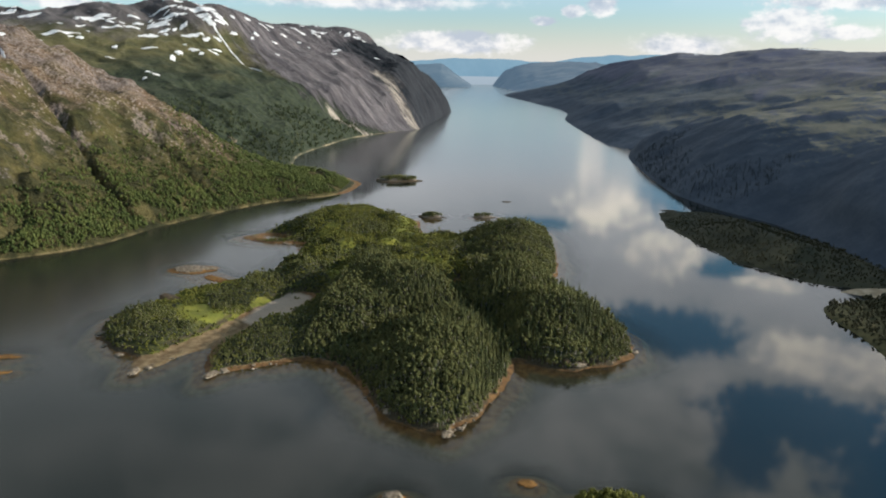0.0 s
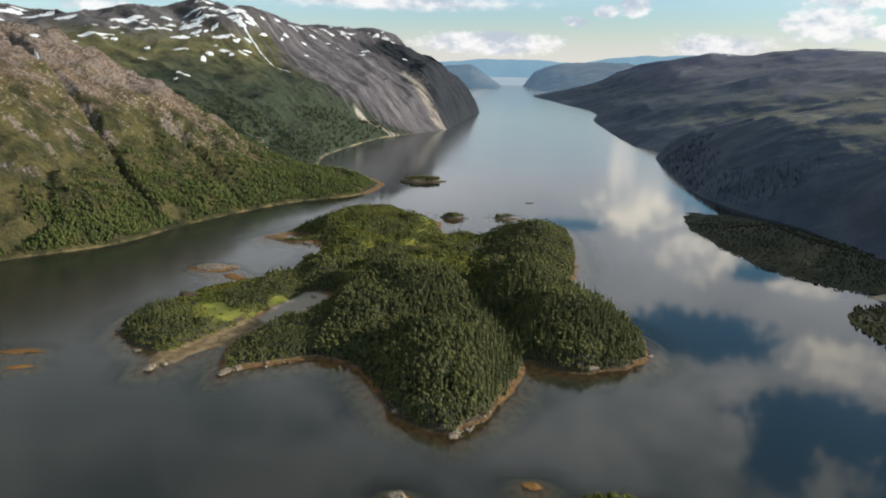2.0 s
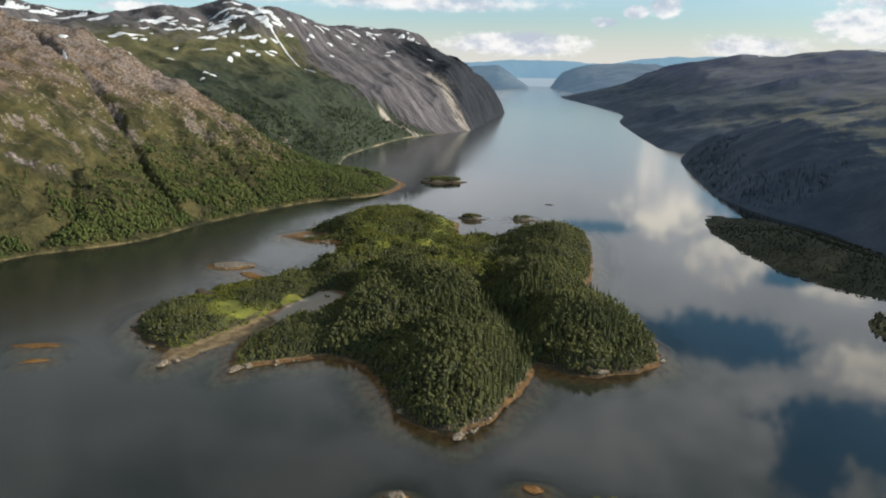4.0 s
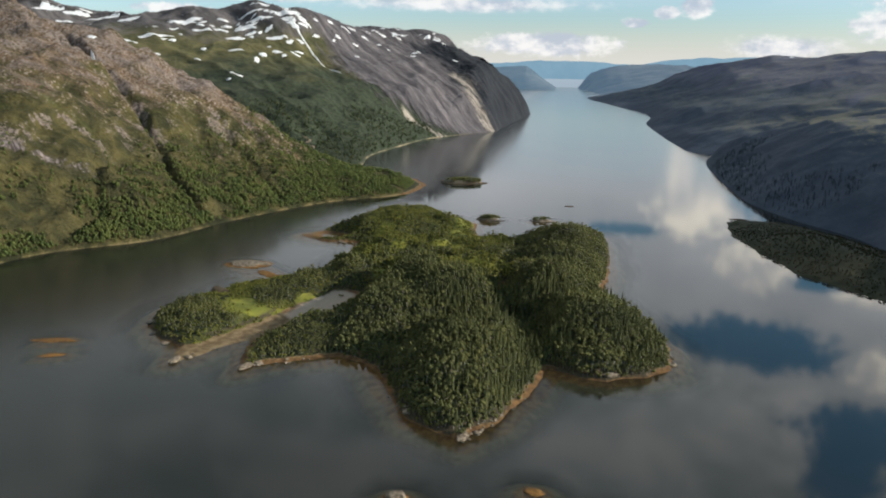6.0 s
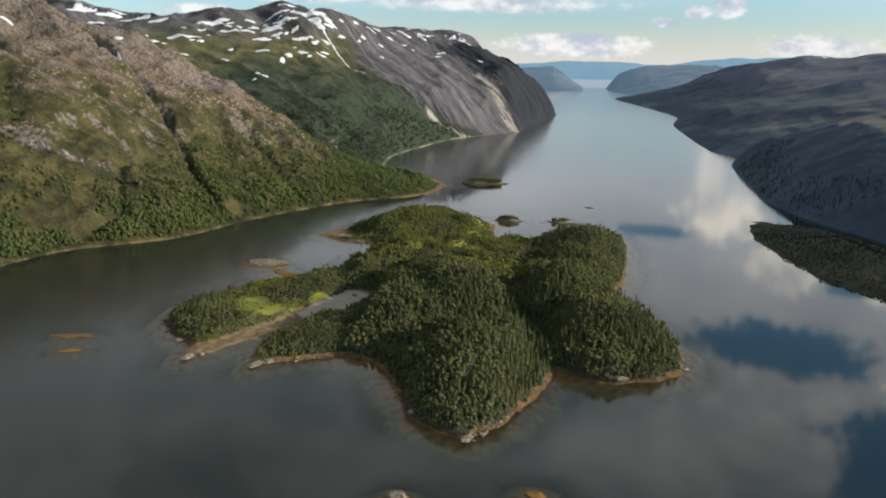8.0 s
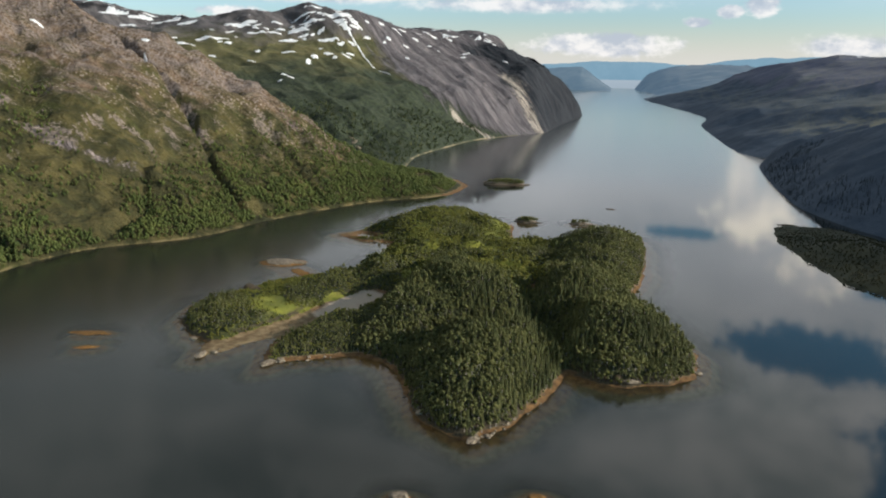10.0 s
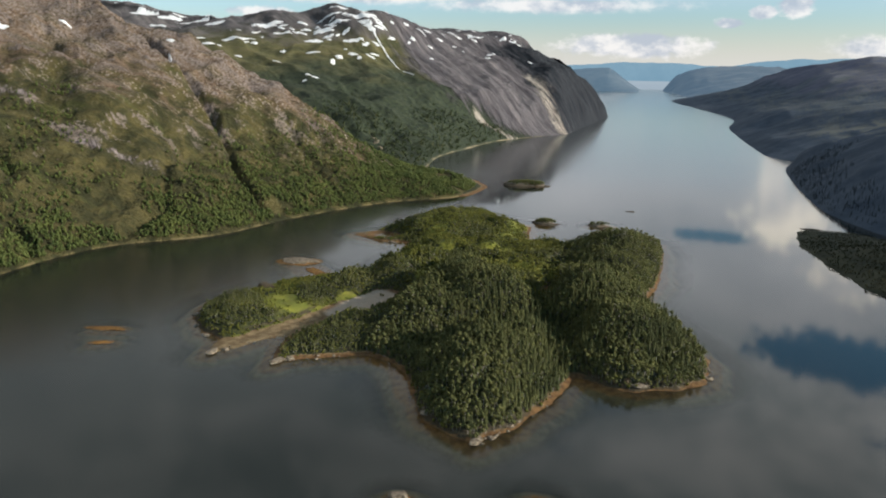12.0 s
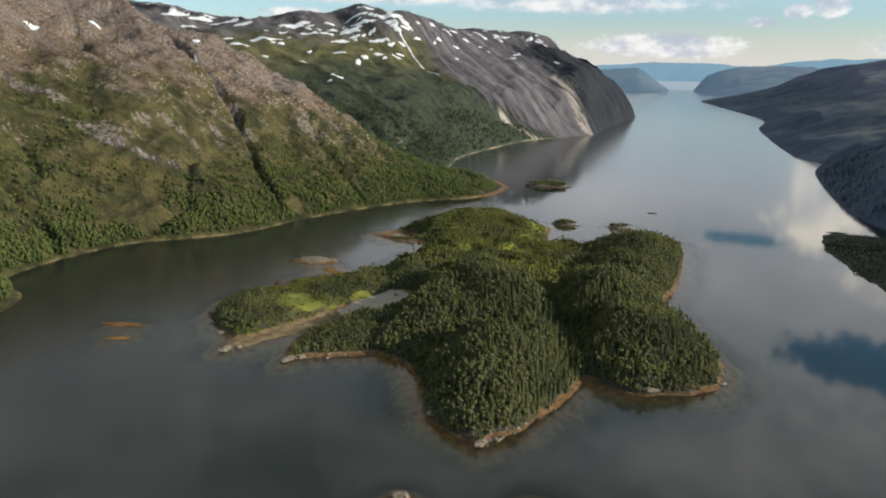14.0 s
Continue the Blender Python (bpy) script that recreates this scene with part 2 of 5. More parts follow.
def wire_mountain(n, pos):
    z = height_of(n, pos)
    x = n.add("ShaderNodeSeparateXYZ", {0: pos})
    big, mid, fine = n.noise(pos, 0.007, 5.0, 0.6), n.noise(pos, 0.03, 6.0, 0.65, 0.4), n.noise(pos, 0.2, 5.0, 0.65)
    slab = n.noise(along(n, pos, (0.83, -0.55), 0.006, 0.05), 1.0, 8.0, 0.68)
    joint = n.noise(along(n, pos, (0.83, -0.55), 0.02, 0.22), 1.0, 5.0, 0.62)
    olive = n.mix(n.step(mid, 0.36, 0.62), (0.064, 0.067, 0.029), (0.155, 0.138, 0.058))
    olive = n.mix(n.m("MULTIPLY", n.step(fine, 0.52, 0.66), 0.6), olive, (0.155, 0.132, 0.085))
    # forest of the lower slopes, its colour darkened further for a cloud shadow
    wooded = n.mix(n.step(fine, 0.36, 0.64), (0.020, 0.030, 0.020), (0.056, 0.067, 0.036))
    green = n.mix(n.step(n.m("ADD", z, n.m("MULTIPLY", n.m("SUBTRACT", big, 0.5), 120.0)), 82.0, 122.0), wooded, olive)
    rock = n.mix(n.step(slab, 0.38, 0.64), (0.064, 0.058, 0.065), (0.185, 0.165, 0.172))
    rock = n.mix(n.m("MULTIPLY", n.step(joint, 0.50, 0.36), 0.45), rock, (0.085, 0.077, 0.075))
    rock = n.mix(n.step(n.m("ADD", slab, n.m("MULTIPLY", n.m("SUBTRACT", joint, 0.5), 0.6)), 0.60, 0.72), rock, (0.25, 0.222, 0.21))
    # rock of the far end face, with its shade put into the colour
    dark = n.mix(n.step(joint, 0.35, 0.65), (0.012, 0.016, 0.022), (0.036, 0.038, 0.045))
    side = n.m("ADD", n.m("MULTIPLY", x.outputs[0], 0.004), n.m("ADD", n.m("MULTIPLY", x.outputs[1], 0.0042), n.m("ADD", n.m("MULTIPLY", n.m("SUBTRACT", big, 0.5), 0.5), n.m("MULTIPLY", n.m("SUBTRACT", slab, 0.5), 1.3))))
    foot = n.m("MULTIPLY", n.m("MAXIMUM", n.m("SUBTRACT", 62.0, z), 0.0), -0.011)
    bald = n.step(n.m("ADD", side, foot), 3.40, 3.62)
    col = n.mix(bald, green, rock)
    col = n.mix(n.step(n.m("ADD", side, n.m("MULTIPLY", n.m("SUBTRACT", mid, 0.5), 0.4)), 4.72, 4.92), col, dark)
    col = n.mix(n.m("MULTIPLY", n.step(n.m("ADD", z, n.m("MULTIPLY", n.m("SUBTRACT", mid, 0.5), 110.0)), 138.0, 176.0), 0.9), col, rock)
    col = n.mix(n.m("MULTIPLY", n.step(n.m("ADD", z, n.m("MULTIPLY", n.m("SUBTRACT", fine, 0.5), 6.0)), 1.5, 0.2), n.step(side, 4.6, 4.3)), col, n.mix(n.step(n.noise(pos, 0.018, 3.0, 0.6), 0.42, 0.6), (0.10, 0.10, 0.06), (0.36, 0.29, 0.18)))
    rag = n.m("ADD", n.m("MULTIPLY", n.m("SUBTRACT", slab, 0.5), 70.0), n.m("MULTIPLY", n.m("SUBTRACT", fine, 0.5), 30.0))
    bare = n.m("MAXIMUM", near_line(n, pos, (-205, 1352), (-126, 1254), 4.0, 18.0, rag), near_line(n, pos, (-236, 1114), (-186, 1122), 1.0, 11.0, rag))
    col = n.mix(n.m("MULTIPLY", bare, 0.8), col, n.mix(n.step(joint, 0.38, 0.6), (0.17, 0.145, 0.125), (0.54, 0.47, 0.39)))
    patch = n.noise(n.scaled(pos, (0.03, 0.04, 0.05)), 1.0, 5.0, 0.6, 0.8)
    col = n.mix(n.m("MULTIPLY", n.step(patch, 0.665, 0.68), n.step(z, 150.0, 170.0)), col, (0.86, 0.86, 0.86))
    return dict(color=col, bump=n.m("ADD", n.m("ADD", fine, n.m("MULTIPLY", mid, 2.6)), n.m("MULTIPLY", n.m("ADD", n.m("MULTIPLY", joint, 1.8), n.m("MULTIPLY", slab, 3.4)), n.m("ADD", 0.12, n.m("MULTIPLY", bald, 0.88)))), dist=3.2, strength=0.7, rough=0.9)


def wire_haze_tint_hill(n, pos):
    z = height_of(n, pos)
    big, mid, fine = n.noise(pos, 0.006, 5.0, 0.6), n.noise(pos, 0.035, 6.0, 0.65, 0.4), n.noise(pos, 0.3, 5.0, 0.65)
    fell = n.noise(along(n, pos, (0.35, 0.94), 0.004, 0.02), 1.0, 6.0, 0.62, 0.4)
    # wood and heath turned blue and dark: haze and cloud shade in the colour
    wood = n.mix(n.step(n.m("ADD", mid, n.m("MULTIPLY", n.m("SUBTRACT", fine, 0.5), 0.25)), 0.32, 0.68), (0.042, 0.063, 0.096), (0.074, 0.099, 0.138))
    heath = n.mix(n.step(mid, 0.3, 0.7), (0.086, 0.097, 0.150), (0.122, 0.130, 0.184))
    # olive moor on level tops, lightened for the sun that grazes the crests
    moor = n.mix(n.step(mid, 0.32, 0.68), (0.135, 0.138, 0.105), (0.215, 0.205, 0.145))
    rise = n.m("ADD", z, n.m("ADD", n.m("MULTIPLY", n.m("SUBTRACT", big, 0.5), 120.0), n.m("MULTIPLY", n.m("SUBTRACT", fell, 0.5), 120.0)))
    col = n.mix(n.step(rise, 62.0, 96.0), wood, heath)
    level = n.step(n.m("ADD", steepness(n), n.m("MULTIPLY", n.m("SUBTRACT", fell, 0.5), 0.16)), 0.060, 0.010)
    y = n.add("ShaderNodeSeparateXYZ", {0: pos}).outputs[1]
    level = n.m("MULTIPLY", level, n.m("ADD", 0.3, n.m("MULTIPLY", n.step(y, 1300.0, 950.0), 0.5)))
    col = n.mix(n.m("MULTIPLY", level, n.step(z, 14.0, 34.0)), col, moor)
    point = n.step(n.m("ADD", y, n.m("MULTIPLY", n.m("SUBTRACT", mid, 0.5), 60.0)), 372.0, 350.0)
    col = n.mix(n.m("MULTIPLY", point, n.step(z, 16.0, 8.0)), col, n.mix(n.step(fine, 0.35, 0.65), (0.050, 0.056, 0.026), (0.13, 0.12, 0.055)))
    patch = n.noise(n.scaled(pos, (0.008, 0.008, 0.03)), 1.0, 3.0, 0.5, 0.5)
    col = n.mix(n.m("MULTIPLY", n.step(patch, 0.62, 0.64), n.step(z, 150.0, 158.0)), col, (0.8, 0.82, 0.84))
    return dict(color=col, bump=n.m("ADD", fine, n.m("ADD", n.m("MULTIPLY", mid, 2.0), n.m("MULTIPLY", fell, 3.0))), dist=1.5, strength=0.25, rough=0.95)


def wire_island(n, pos):
    z = height_of(n, pos)
    mid, fine, tiny = n.noise(pos, 0.045, 5.0, 0.6), n.noise(pos, 0.35, 5.0, 0.6), n.noise(pos, 1.6, 3.0, 0.6)
    grass = n.mix(n.step(mid, 0.35, 0.68), (0.092, 0.108, 0.020), (0.285, 0.280, 0.040))
    grass = n.mix(n.m("MULTIPLY", n.step(fine, 0.5, 0.72), 0.6), grass, (0.13, 0.105, 0.045))
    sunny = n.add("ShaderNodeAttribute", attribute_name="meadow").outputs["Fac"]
    # forest floor outside the meadows, darkened for the shade between crowns
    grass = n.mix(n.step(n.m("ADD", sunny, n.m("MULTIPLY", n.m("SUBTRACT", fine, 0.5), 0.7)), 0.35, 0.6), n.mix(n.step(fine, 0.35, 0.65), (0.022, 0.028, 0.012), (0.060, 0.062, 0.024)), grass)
    rock = n.mix(n.step(tiny, 0.35, 0.65), (0.11, 0.075, 0.042), (0.31, 0.225, 0.13))
    weed = n.mix(n.step(fine, 0.35, 0.65), (0.10, 0.054, 0.024), (0.25, 0.14, 0.055))
    mud = n.mix(n.step(fine, 0.35, 0.65), (0.22, 0.165, 0.085), (0.36, 0.285, 0.150))
    zz = n.m("ADD", z, n.m("MULTIPLY", n.m("SUBTRACT", fine, 0.5), 0.7))
    bare = n.m("ADD", zz, n.m("MULTIPLY", n.m("SUBTRACT", mid, 0.5), 1.6))
    col = n.mix(n.step(bare, 0.72, 0.9), rock, grass)
    col = n.mix(n.step(n.m("ADD", zz, n.m("MULTIPLY", n.m("SUBTRACT", mid, 0.5), 1.2)), 0.85, 0.45), col, weed)
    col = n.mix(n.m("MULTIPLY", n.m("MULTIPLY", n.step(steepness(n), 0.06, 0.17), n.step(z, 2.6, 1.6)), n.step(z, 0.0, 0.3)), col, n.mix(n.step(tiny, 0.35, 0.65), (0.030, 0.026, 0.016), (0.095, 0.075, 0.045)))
    mudflat = near_line(n, pos, (-93, 272), (-108, 228), 6.0, 11.0, n.m("MULTIPLY", n.m("SUBTRACT", fine, 0.5), 7.0))
    col = n.mix(n.m("MULTIPLY", mudflat, n.step(zz, 0.95, 0.6)), col, n.mix(n.step(fine, 0.35, 0.65), (0.15, 0.10, 0.05), (0.27, 0.20, 0.11)))
    lagoon = near_line(n, pos, (-84, 281), (-79, 308), 6.5, 10.0, n.m("MULTIPLY", n.m("SUBTRACT", mid, 0.5), 6.0))
    col = n.mix(n.m("MULTIPLY", lagoon, n.step(z, 0.9, 0.6)), col, n.mix(tiny, (0.34, 0.275, 0.21), (0.48, 0.40, 0.31)))
    col = n.mix(n.step(zz, 0.05, -0.25), col, n.mix(n.step(fine, 0.35, 0.65), (0.22, 0.105, 0.035), (0.46, 0.25, 0.085)))
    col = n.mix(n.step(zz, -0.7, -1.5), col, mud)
    # bed blackened with depth in place of the light that water absorbs
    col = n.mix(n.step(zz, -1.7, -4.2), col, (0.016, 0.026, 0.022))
    return dict(color=col, bump=n.m("ADD", tiny, n.m("MULTIPLY", fine, 2.0)), dist=0.35, rough=0.9)


def wire_leaf(dark, pale, through):
    def wire(n, pos):
        isle = n.add("ShaderNodeNewGeometry").outputs["Random Per Island"]
        stand = n.noise(pos, 0.05, 3.0, 0.5)
        f = n.m("ADD", n.m("MULTIPLY", isle, 0.2), n.m("ADD", n.m("MULTIPLY", n.m("SUBTRACT", stand, 0.34), 1.2), n.m("MULTIPLY", n.m("SUBTRACT", n.noise(pos, 0.4, 2.0, 0.5), 0.4), 0.6)), clamp=True)
        return dict(color=n.mix(f, dark, pale), rough=0.7, spec=0.2, through=through)
    return wire


def wire_plain(col_a, col_b, scale, bump=0.05, rough=0.85):
    def wire(n, pos):
        f = n.noise(pos, scale, 5.0, 0.6)
        return dict(color=n.mix(n.step(f, 0.35, 0.65), col_a, col_b), rough=rough, bump=f, dist=bump)
    return wire


HILLSIDE = material("hillside", wire_hillside)
MOUNTAIN = material("mountain_rock", wire_mountain)
HAZE_TINT_HILL = material("haze_tint_hill", wire_haze_tint_hill)
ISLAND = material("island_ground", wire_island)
BIRCH = material("birch_leaves", wire_leaf((0.084, 0.096, 0.037), (0.280, 0.275, 0.094), 0.35))
SPRUCE = material("spruce_needles", wire_leaf((0.058, 0.070, 0.029), (0.195, 0.195, 0.064), 0.28))
SCRUB = material("scrub_leaves", wire_leaf((0.100, 0.110, 0.024), (0.275, 0.262, 0.050), 0.3))
SLOPE_LEAF = material("slope_birch_leaves", wire_leaf((0.056, 0.083, 0.026), (0.232, 0.252, 0.070), 0.3))
# birch leaves darkened for the shadow lying over the bay's slopes
BAY_SHADE_LEAF = material("bay_shade_birch_leaves", wire_leaf((0.030, 0.046, 0.021), (0.100, 0.116, 0.046), 0.3))
# needles given the same painted haze blue as the hill beneath them
HAZED_LEAF = material("hazed_wood_leaves", wire_leaf((0.026, 0.040, 0.050), (0.050, 0.066, 0.076), 0.3))
# darker copy of the scrub leaves, with shade in the colour
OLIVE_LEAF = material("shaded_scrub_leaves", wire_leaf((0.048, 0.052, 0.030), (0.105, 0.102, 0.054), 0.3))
BARK = material("bark", wire_plain((0.16, 0.14, 0.12), (0.42, 0.40, 0.36), 3.0))
ROCK = material("shore_rock", wire_plain((0.095, 0.075, 0.052), (0.32, 0.26, 0.19), 0.9, 0.25))
WEED_ROCK = material("weed_rock", wire_plain((0.11, 0.055, 0.016), (0.28, 0.145, 0.04), 0.9, 0.2))
DARK_ROCK = material("dark_shore_rock", wire_plain((0.035, 0.03, 0.02), (0.13, 0.09, 0.05), 0.9, 0.2))
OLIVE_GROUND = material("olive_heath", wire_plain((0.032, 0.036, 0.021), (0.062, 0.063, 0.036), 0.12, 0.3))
SAND = material("sand", wire_plain((0.32, 0.25, 0.16), (0.52, 0.43, 0.30), 0.2, 0.05))
DEEP = material("deep_bed", wire_plain((0.008, 0.014, 0.014), (0.014, 0.022, 0.02), 0.02))


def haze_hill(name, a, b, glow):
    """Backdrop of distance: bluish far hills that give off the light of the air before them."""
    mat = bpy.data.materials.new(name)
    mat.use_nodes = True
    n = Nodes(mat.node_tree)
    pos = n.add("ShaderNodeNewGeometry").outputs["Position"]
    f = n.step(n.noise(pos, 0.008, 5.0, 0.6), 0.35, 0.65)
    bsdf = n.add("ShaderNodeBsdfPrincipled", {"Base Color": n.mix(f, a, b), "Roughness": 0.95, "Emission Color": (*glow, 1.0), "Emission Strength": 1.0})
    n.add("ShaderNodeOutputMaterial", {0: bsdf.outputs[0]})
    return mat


# emission paints the haze over these hills and the headland
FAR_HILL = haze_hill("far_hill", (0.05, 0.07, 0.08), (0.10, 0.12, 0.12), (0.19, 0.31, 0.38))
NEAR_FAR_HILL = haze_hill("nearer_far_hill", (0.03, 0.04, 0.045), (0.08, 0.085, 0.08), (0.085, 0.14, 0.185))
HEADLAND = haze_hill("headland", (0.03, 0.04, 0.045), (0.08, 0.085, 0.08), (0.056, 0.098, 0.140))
# pale glow painted on the far water in place of mirrored sky
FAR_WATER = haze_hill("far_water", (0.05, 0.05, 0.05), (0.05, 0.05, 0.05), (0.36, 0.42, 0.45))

SNOW = material("old_snow", wire_plain((0.78, 0.79, 0.80), (0.90, 0.90, 0.90), 0.15, 0.3, 0.7))

WATER = bpy.data.materials.new("fjord_water")
WATER.use_nodes = True
n = Nodes(WATER.node_tree)
pos = n.add("ShaderNodeNewGeometry").outputs["Position"]
ripple = n.add("ShaderNodeBump", {"Height": n.noise(pos, 0.012, 2.0, 0.5), "Distance": 0.12, "Strength": 0.5}).outputs[0]
spot = n.add("ShaderNodeSeparateXYZ", {0: pos})
wind = n.m("MULTIPLY", n.m("SUBTRACT", n.noise(n.scaled(pos, (0.004, 0.012, 0.01)), 1.0, 4.0, 0.6), 0.5), 260.0)
ruffled = n.m("MAXIMUM", n.step(n.m("ADD", spot.outputs[0], wind), -60.0, -190.0), n.m("MULTIPLY", n.step(n.m("ADD", spot.outputs[1], wind), 520.0, 900.0), 0.75))
gloss = n.add("ShaderNodeBsdfGlossy", {"Color": (0.92, 0.95, 0.94, 1.0), "Roughness": n.m("ADD", 0.045, n.m("MULTIPLY", ruffled, 0.13)), "Normal": ripple}).outputs[0]
shoal = n.add("ShaderNodeAttribute", attribute_name="shoal").outputs["Fac"]
clear = n.add("ShaderNodeBsdfTransparent", {"Color": n.mix(shoal, (0.05, 0.065, 0.06), (0.93, 0.95, 0.88))}).outputs[0]
# fine silt in the water scatters a little green-blue light
clear = n.add("ShaderNodeMixShader", {0: 0.13, 1: clear, 2: n.add("ShaderNodeBsdfDiffuse", {0: (0.088, 0.100, 0.080, 1.0)}).outputs[0]}).outputs[0]
facing = n.add("ShaderNodeFresnel", {"IOR": n.m("SUBTRACT", 1.63, n.m("MULTIPLY", shoal, 0.25)), "Normal": ripple}).outputs[0]
n.add("ShaderNodeOutputMaterial", {0: n.add("ShaderNodeMixShader", {0: facing, 1: clear, 2: gloss}).outputs[0]})


# ---- mesh helpers ----
def lattice_noise(x, y, seed):
    """Smooth noise, -1 to 1, at numpy arrays x, y."""
    table = np.random.RandomState(seed).rand(256, 256) * 2 - 1
    xi, yi = np.floor(x).astype(int), np.floor(y).astype(int)
    fx, fy = x - xi, y - yi
    fx, fy = fx * fx * (3 - 2 * fx), fy * fy * (3 - 2 * fy)
    a, b = table[xi % 256, yi % 256], table[(xi + 1) % 256, yi % 256]
    c, d = table[xi % 256, (yi + 1) % 256], table[(xi + 1) % 256, (yi + 1) % 256]
    return (a + (b - a) * fx) * (1 - fy) + (c + (d - c) * fx) * fy


def fbm(x, y, size, octaves=5, seed=1, gain=0.5):
    out, amp = np.zeros_like(x), 1.0
    for o in range(octaves):
        out += amp * lattice_noise(x / size + 17.3 * o, y / size - 9.1 * o, seed + o)
        amp, size = amp * gain, size / 2
    return out


def ridged(x, y, size, octaves=4, seed=1):
    out, amp = np.zeros_like(x), 1.0
    for o in range(octaves):
        out += amp * (1 - 2 * np.abs(lattice_noise(x / size + 5.7 * o, y / size + 3.3 * o, seed + o)))
        amp, size = amp * 0.5, size / 2
    return out


def smooth(v, lo, hi):
    t = np.clip((v - lo) / (hi - lo), 0, 1)
    return t * t * (3 - 2 * t)


def spline(points, n):
    """n places along a Catmull-Rom curve through points (any dimension)."""
    p = np.asarray(points, float)
    p = np.concatenate([2 * p[:1] - p[1:2], p, 2 * p[-1:] - p[-2:-1]])
    u = np.linspace(0, len(p) - 3 - 1e-6, n)
    i = u.astype(int)
    f = (u - i).reshape(-1, *([1] * (p.ndim - 1)))
    a, b, c, d = p[i], p[i + 1], p[i + 2], p[i + 3]
    return 0.5 * (2 * b + (c - a) * f + (2 * a - 5 * b + 4 * c - d) * f ** 2 + (3 * b - a - 3 * c + d) * f ** 3)


def mesh_object(name, verts, faces, mat, parent=None, flat=True):
    me = bpy.data.meshes.new(name)
    verts, faces = np.asarray(verts, np.float32), np.asarray(faces, np.int32)
    me.vertices.add(len(verts))
    me.vertices.foreach_set("co", verts.ravel())
    k = faces.shape[1]
    me.loops.add(faces.size)
    me.loops.foreach_set("vertex_index", faces.ravel())
    me.polygons.add(len(faces))
    me.polygons.foreach_set("loop_start", np.arange(0, faces.size, k, dtype=np.int32))
    me.polygons.foreach_set("use_smooth", np.full(len(faces), not flat))
    for mm in (mat if isinstance(mat, (list, tuple)) else [mat]):
        me.materials.append(mm)
    me.update(calc_edges=True)
    ob = new(name, me)
    if parent:
        ob.parent = parent
    return ob


def grid_faces(nu, nv):
    i, j = np.meshgrid(np.arange(nu - 1), np.arange(nv - 1), indexing="ij")
    a = (i * nv + j).ravel()
    return np.stack([a, a + nv, a + nv + 1, a + 1], 1)


def to_segments(x, y, line):
    """Distance in plan from places x, y to a polyline."""
    best = np.full(x.shape, 1e9)
    for (ax, ay), (bx, by) in zip(line[:-1], line[1:]):
        dx, dy = bx - ax, by - ay
        t = np.clip(((x - ax) * dx + (y - ay) * dy) / (dx * dx + dy * dy + 1e-9), 0, 1)
        best = np.minimum(best, np.hypot(x - ax - t * dx, y - ay - t * dy))
    return best


def loft(name, lines, nu, nv, rough, mat, gullies=(), seed=1, size=60.0, fall=None, ribs=0.0, crags=0.0):
    """A hillside drawn through contour-like lines from the shore inland, with broken relief."""
    p = spline(np.asarray(lines, float), nv)            # across
    p = spline(p.transpose(1, 0, 2), nu)                # along
    x, y, z = p[..., 0].copy(), p[..., 1].copy(), p[..., 2].copy()
    w = np.clip(z / 25.0, 0, 1)
    x += fbm(x + 900, y, size * 0.6, 3, seed + 40) * 5 * w
    z = z + w * rough * (0.6 * fbm(x, y, size, 6, seed) + 0.7 * (ridged(x, y, size * 0.8, 5, seed + 9) - 0.6))
    if fall:
        u, v = x * fall[0] + y * fall[1], y * fall[0] - x * fall[1]
        v = v + 6 * fbm(x, y, size, 3, seed + 70)
        z = z + w * ribs * (ridged(u * 0.22, v, size * 0.45, 4, seed + 50) - 0.7)
    if crags:
        z = z + crags * smooth(z, 55.0, 120.0) * (ridged(x, y, 30.0, 4, seed + 80) - 0.7)
    for line, depth, width in gullies:
        z = z - depth * np.exp(-(to_segments(x, y, line) / width) ** 2) * np.clip(z / 8.0, 0, 1)
    ob = mesh_object(name, np.stack([x, y, z], -1).reshape(-1, 3), grid_faces(nu, nv), mat, flat=False)
    return ob, np.stack([x, y, z], -1)


# ---- water, bed and large land forms ----
def sheet(name, x0, y0, x1, y1, z, mat):
    return mesh_object(name, [(x0, y0, z), (x1, y0, z), (x1, y1, z), (x0, y1, z)], [(0, 1, 2, 3)], mat)


tagged(sheet("ground", -6500, -4500, 6500, 5000, -14.0, DEEP), "dark bed of the fjord under deep water", "ground", kind="structure")

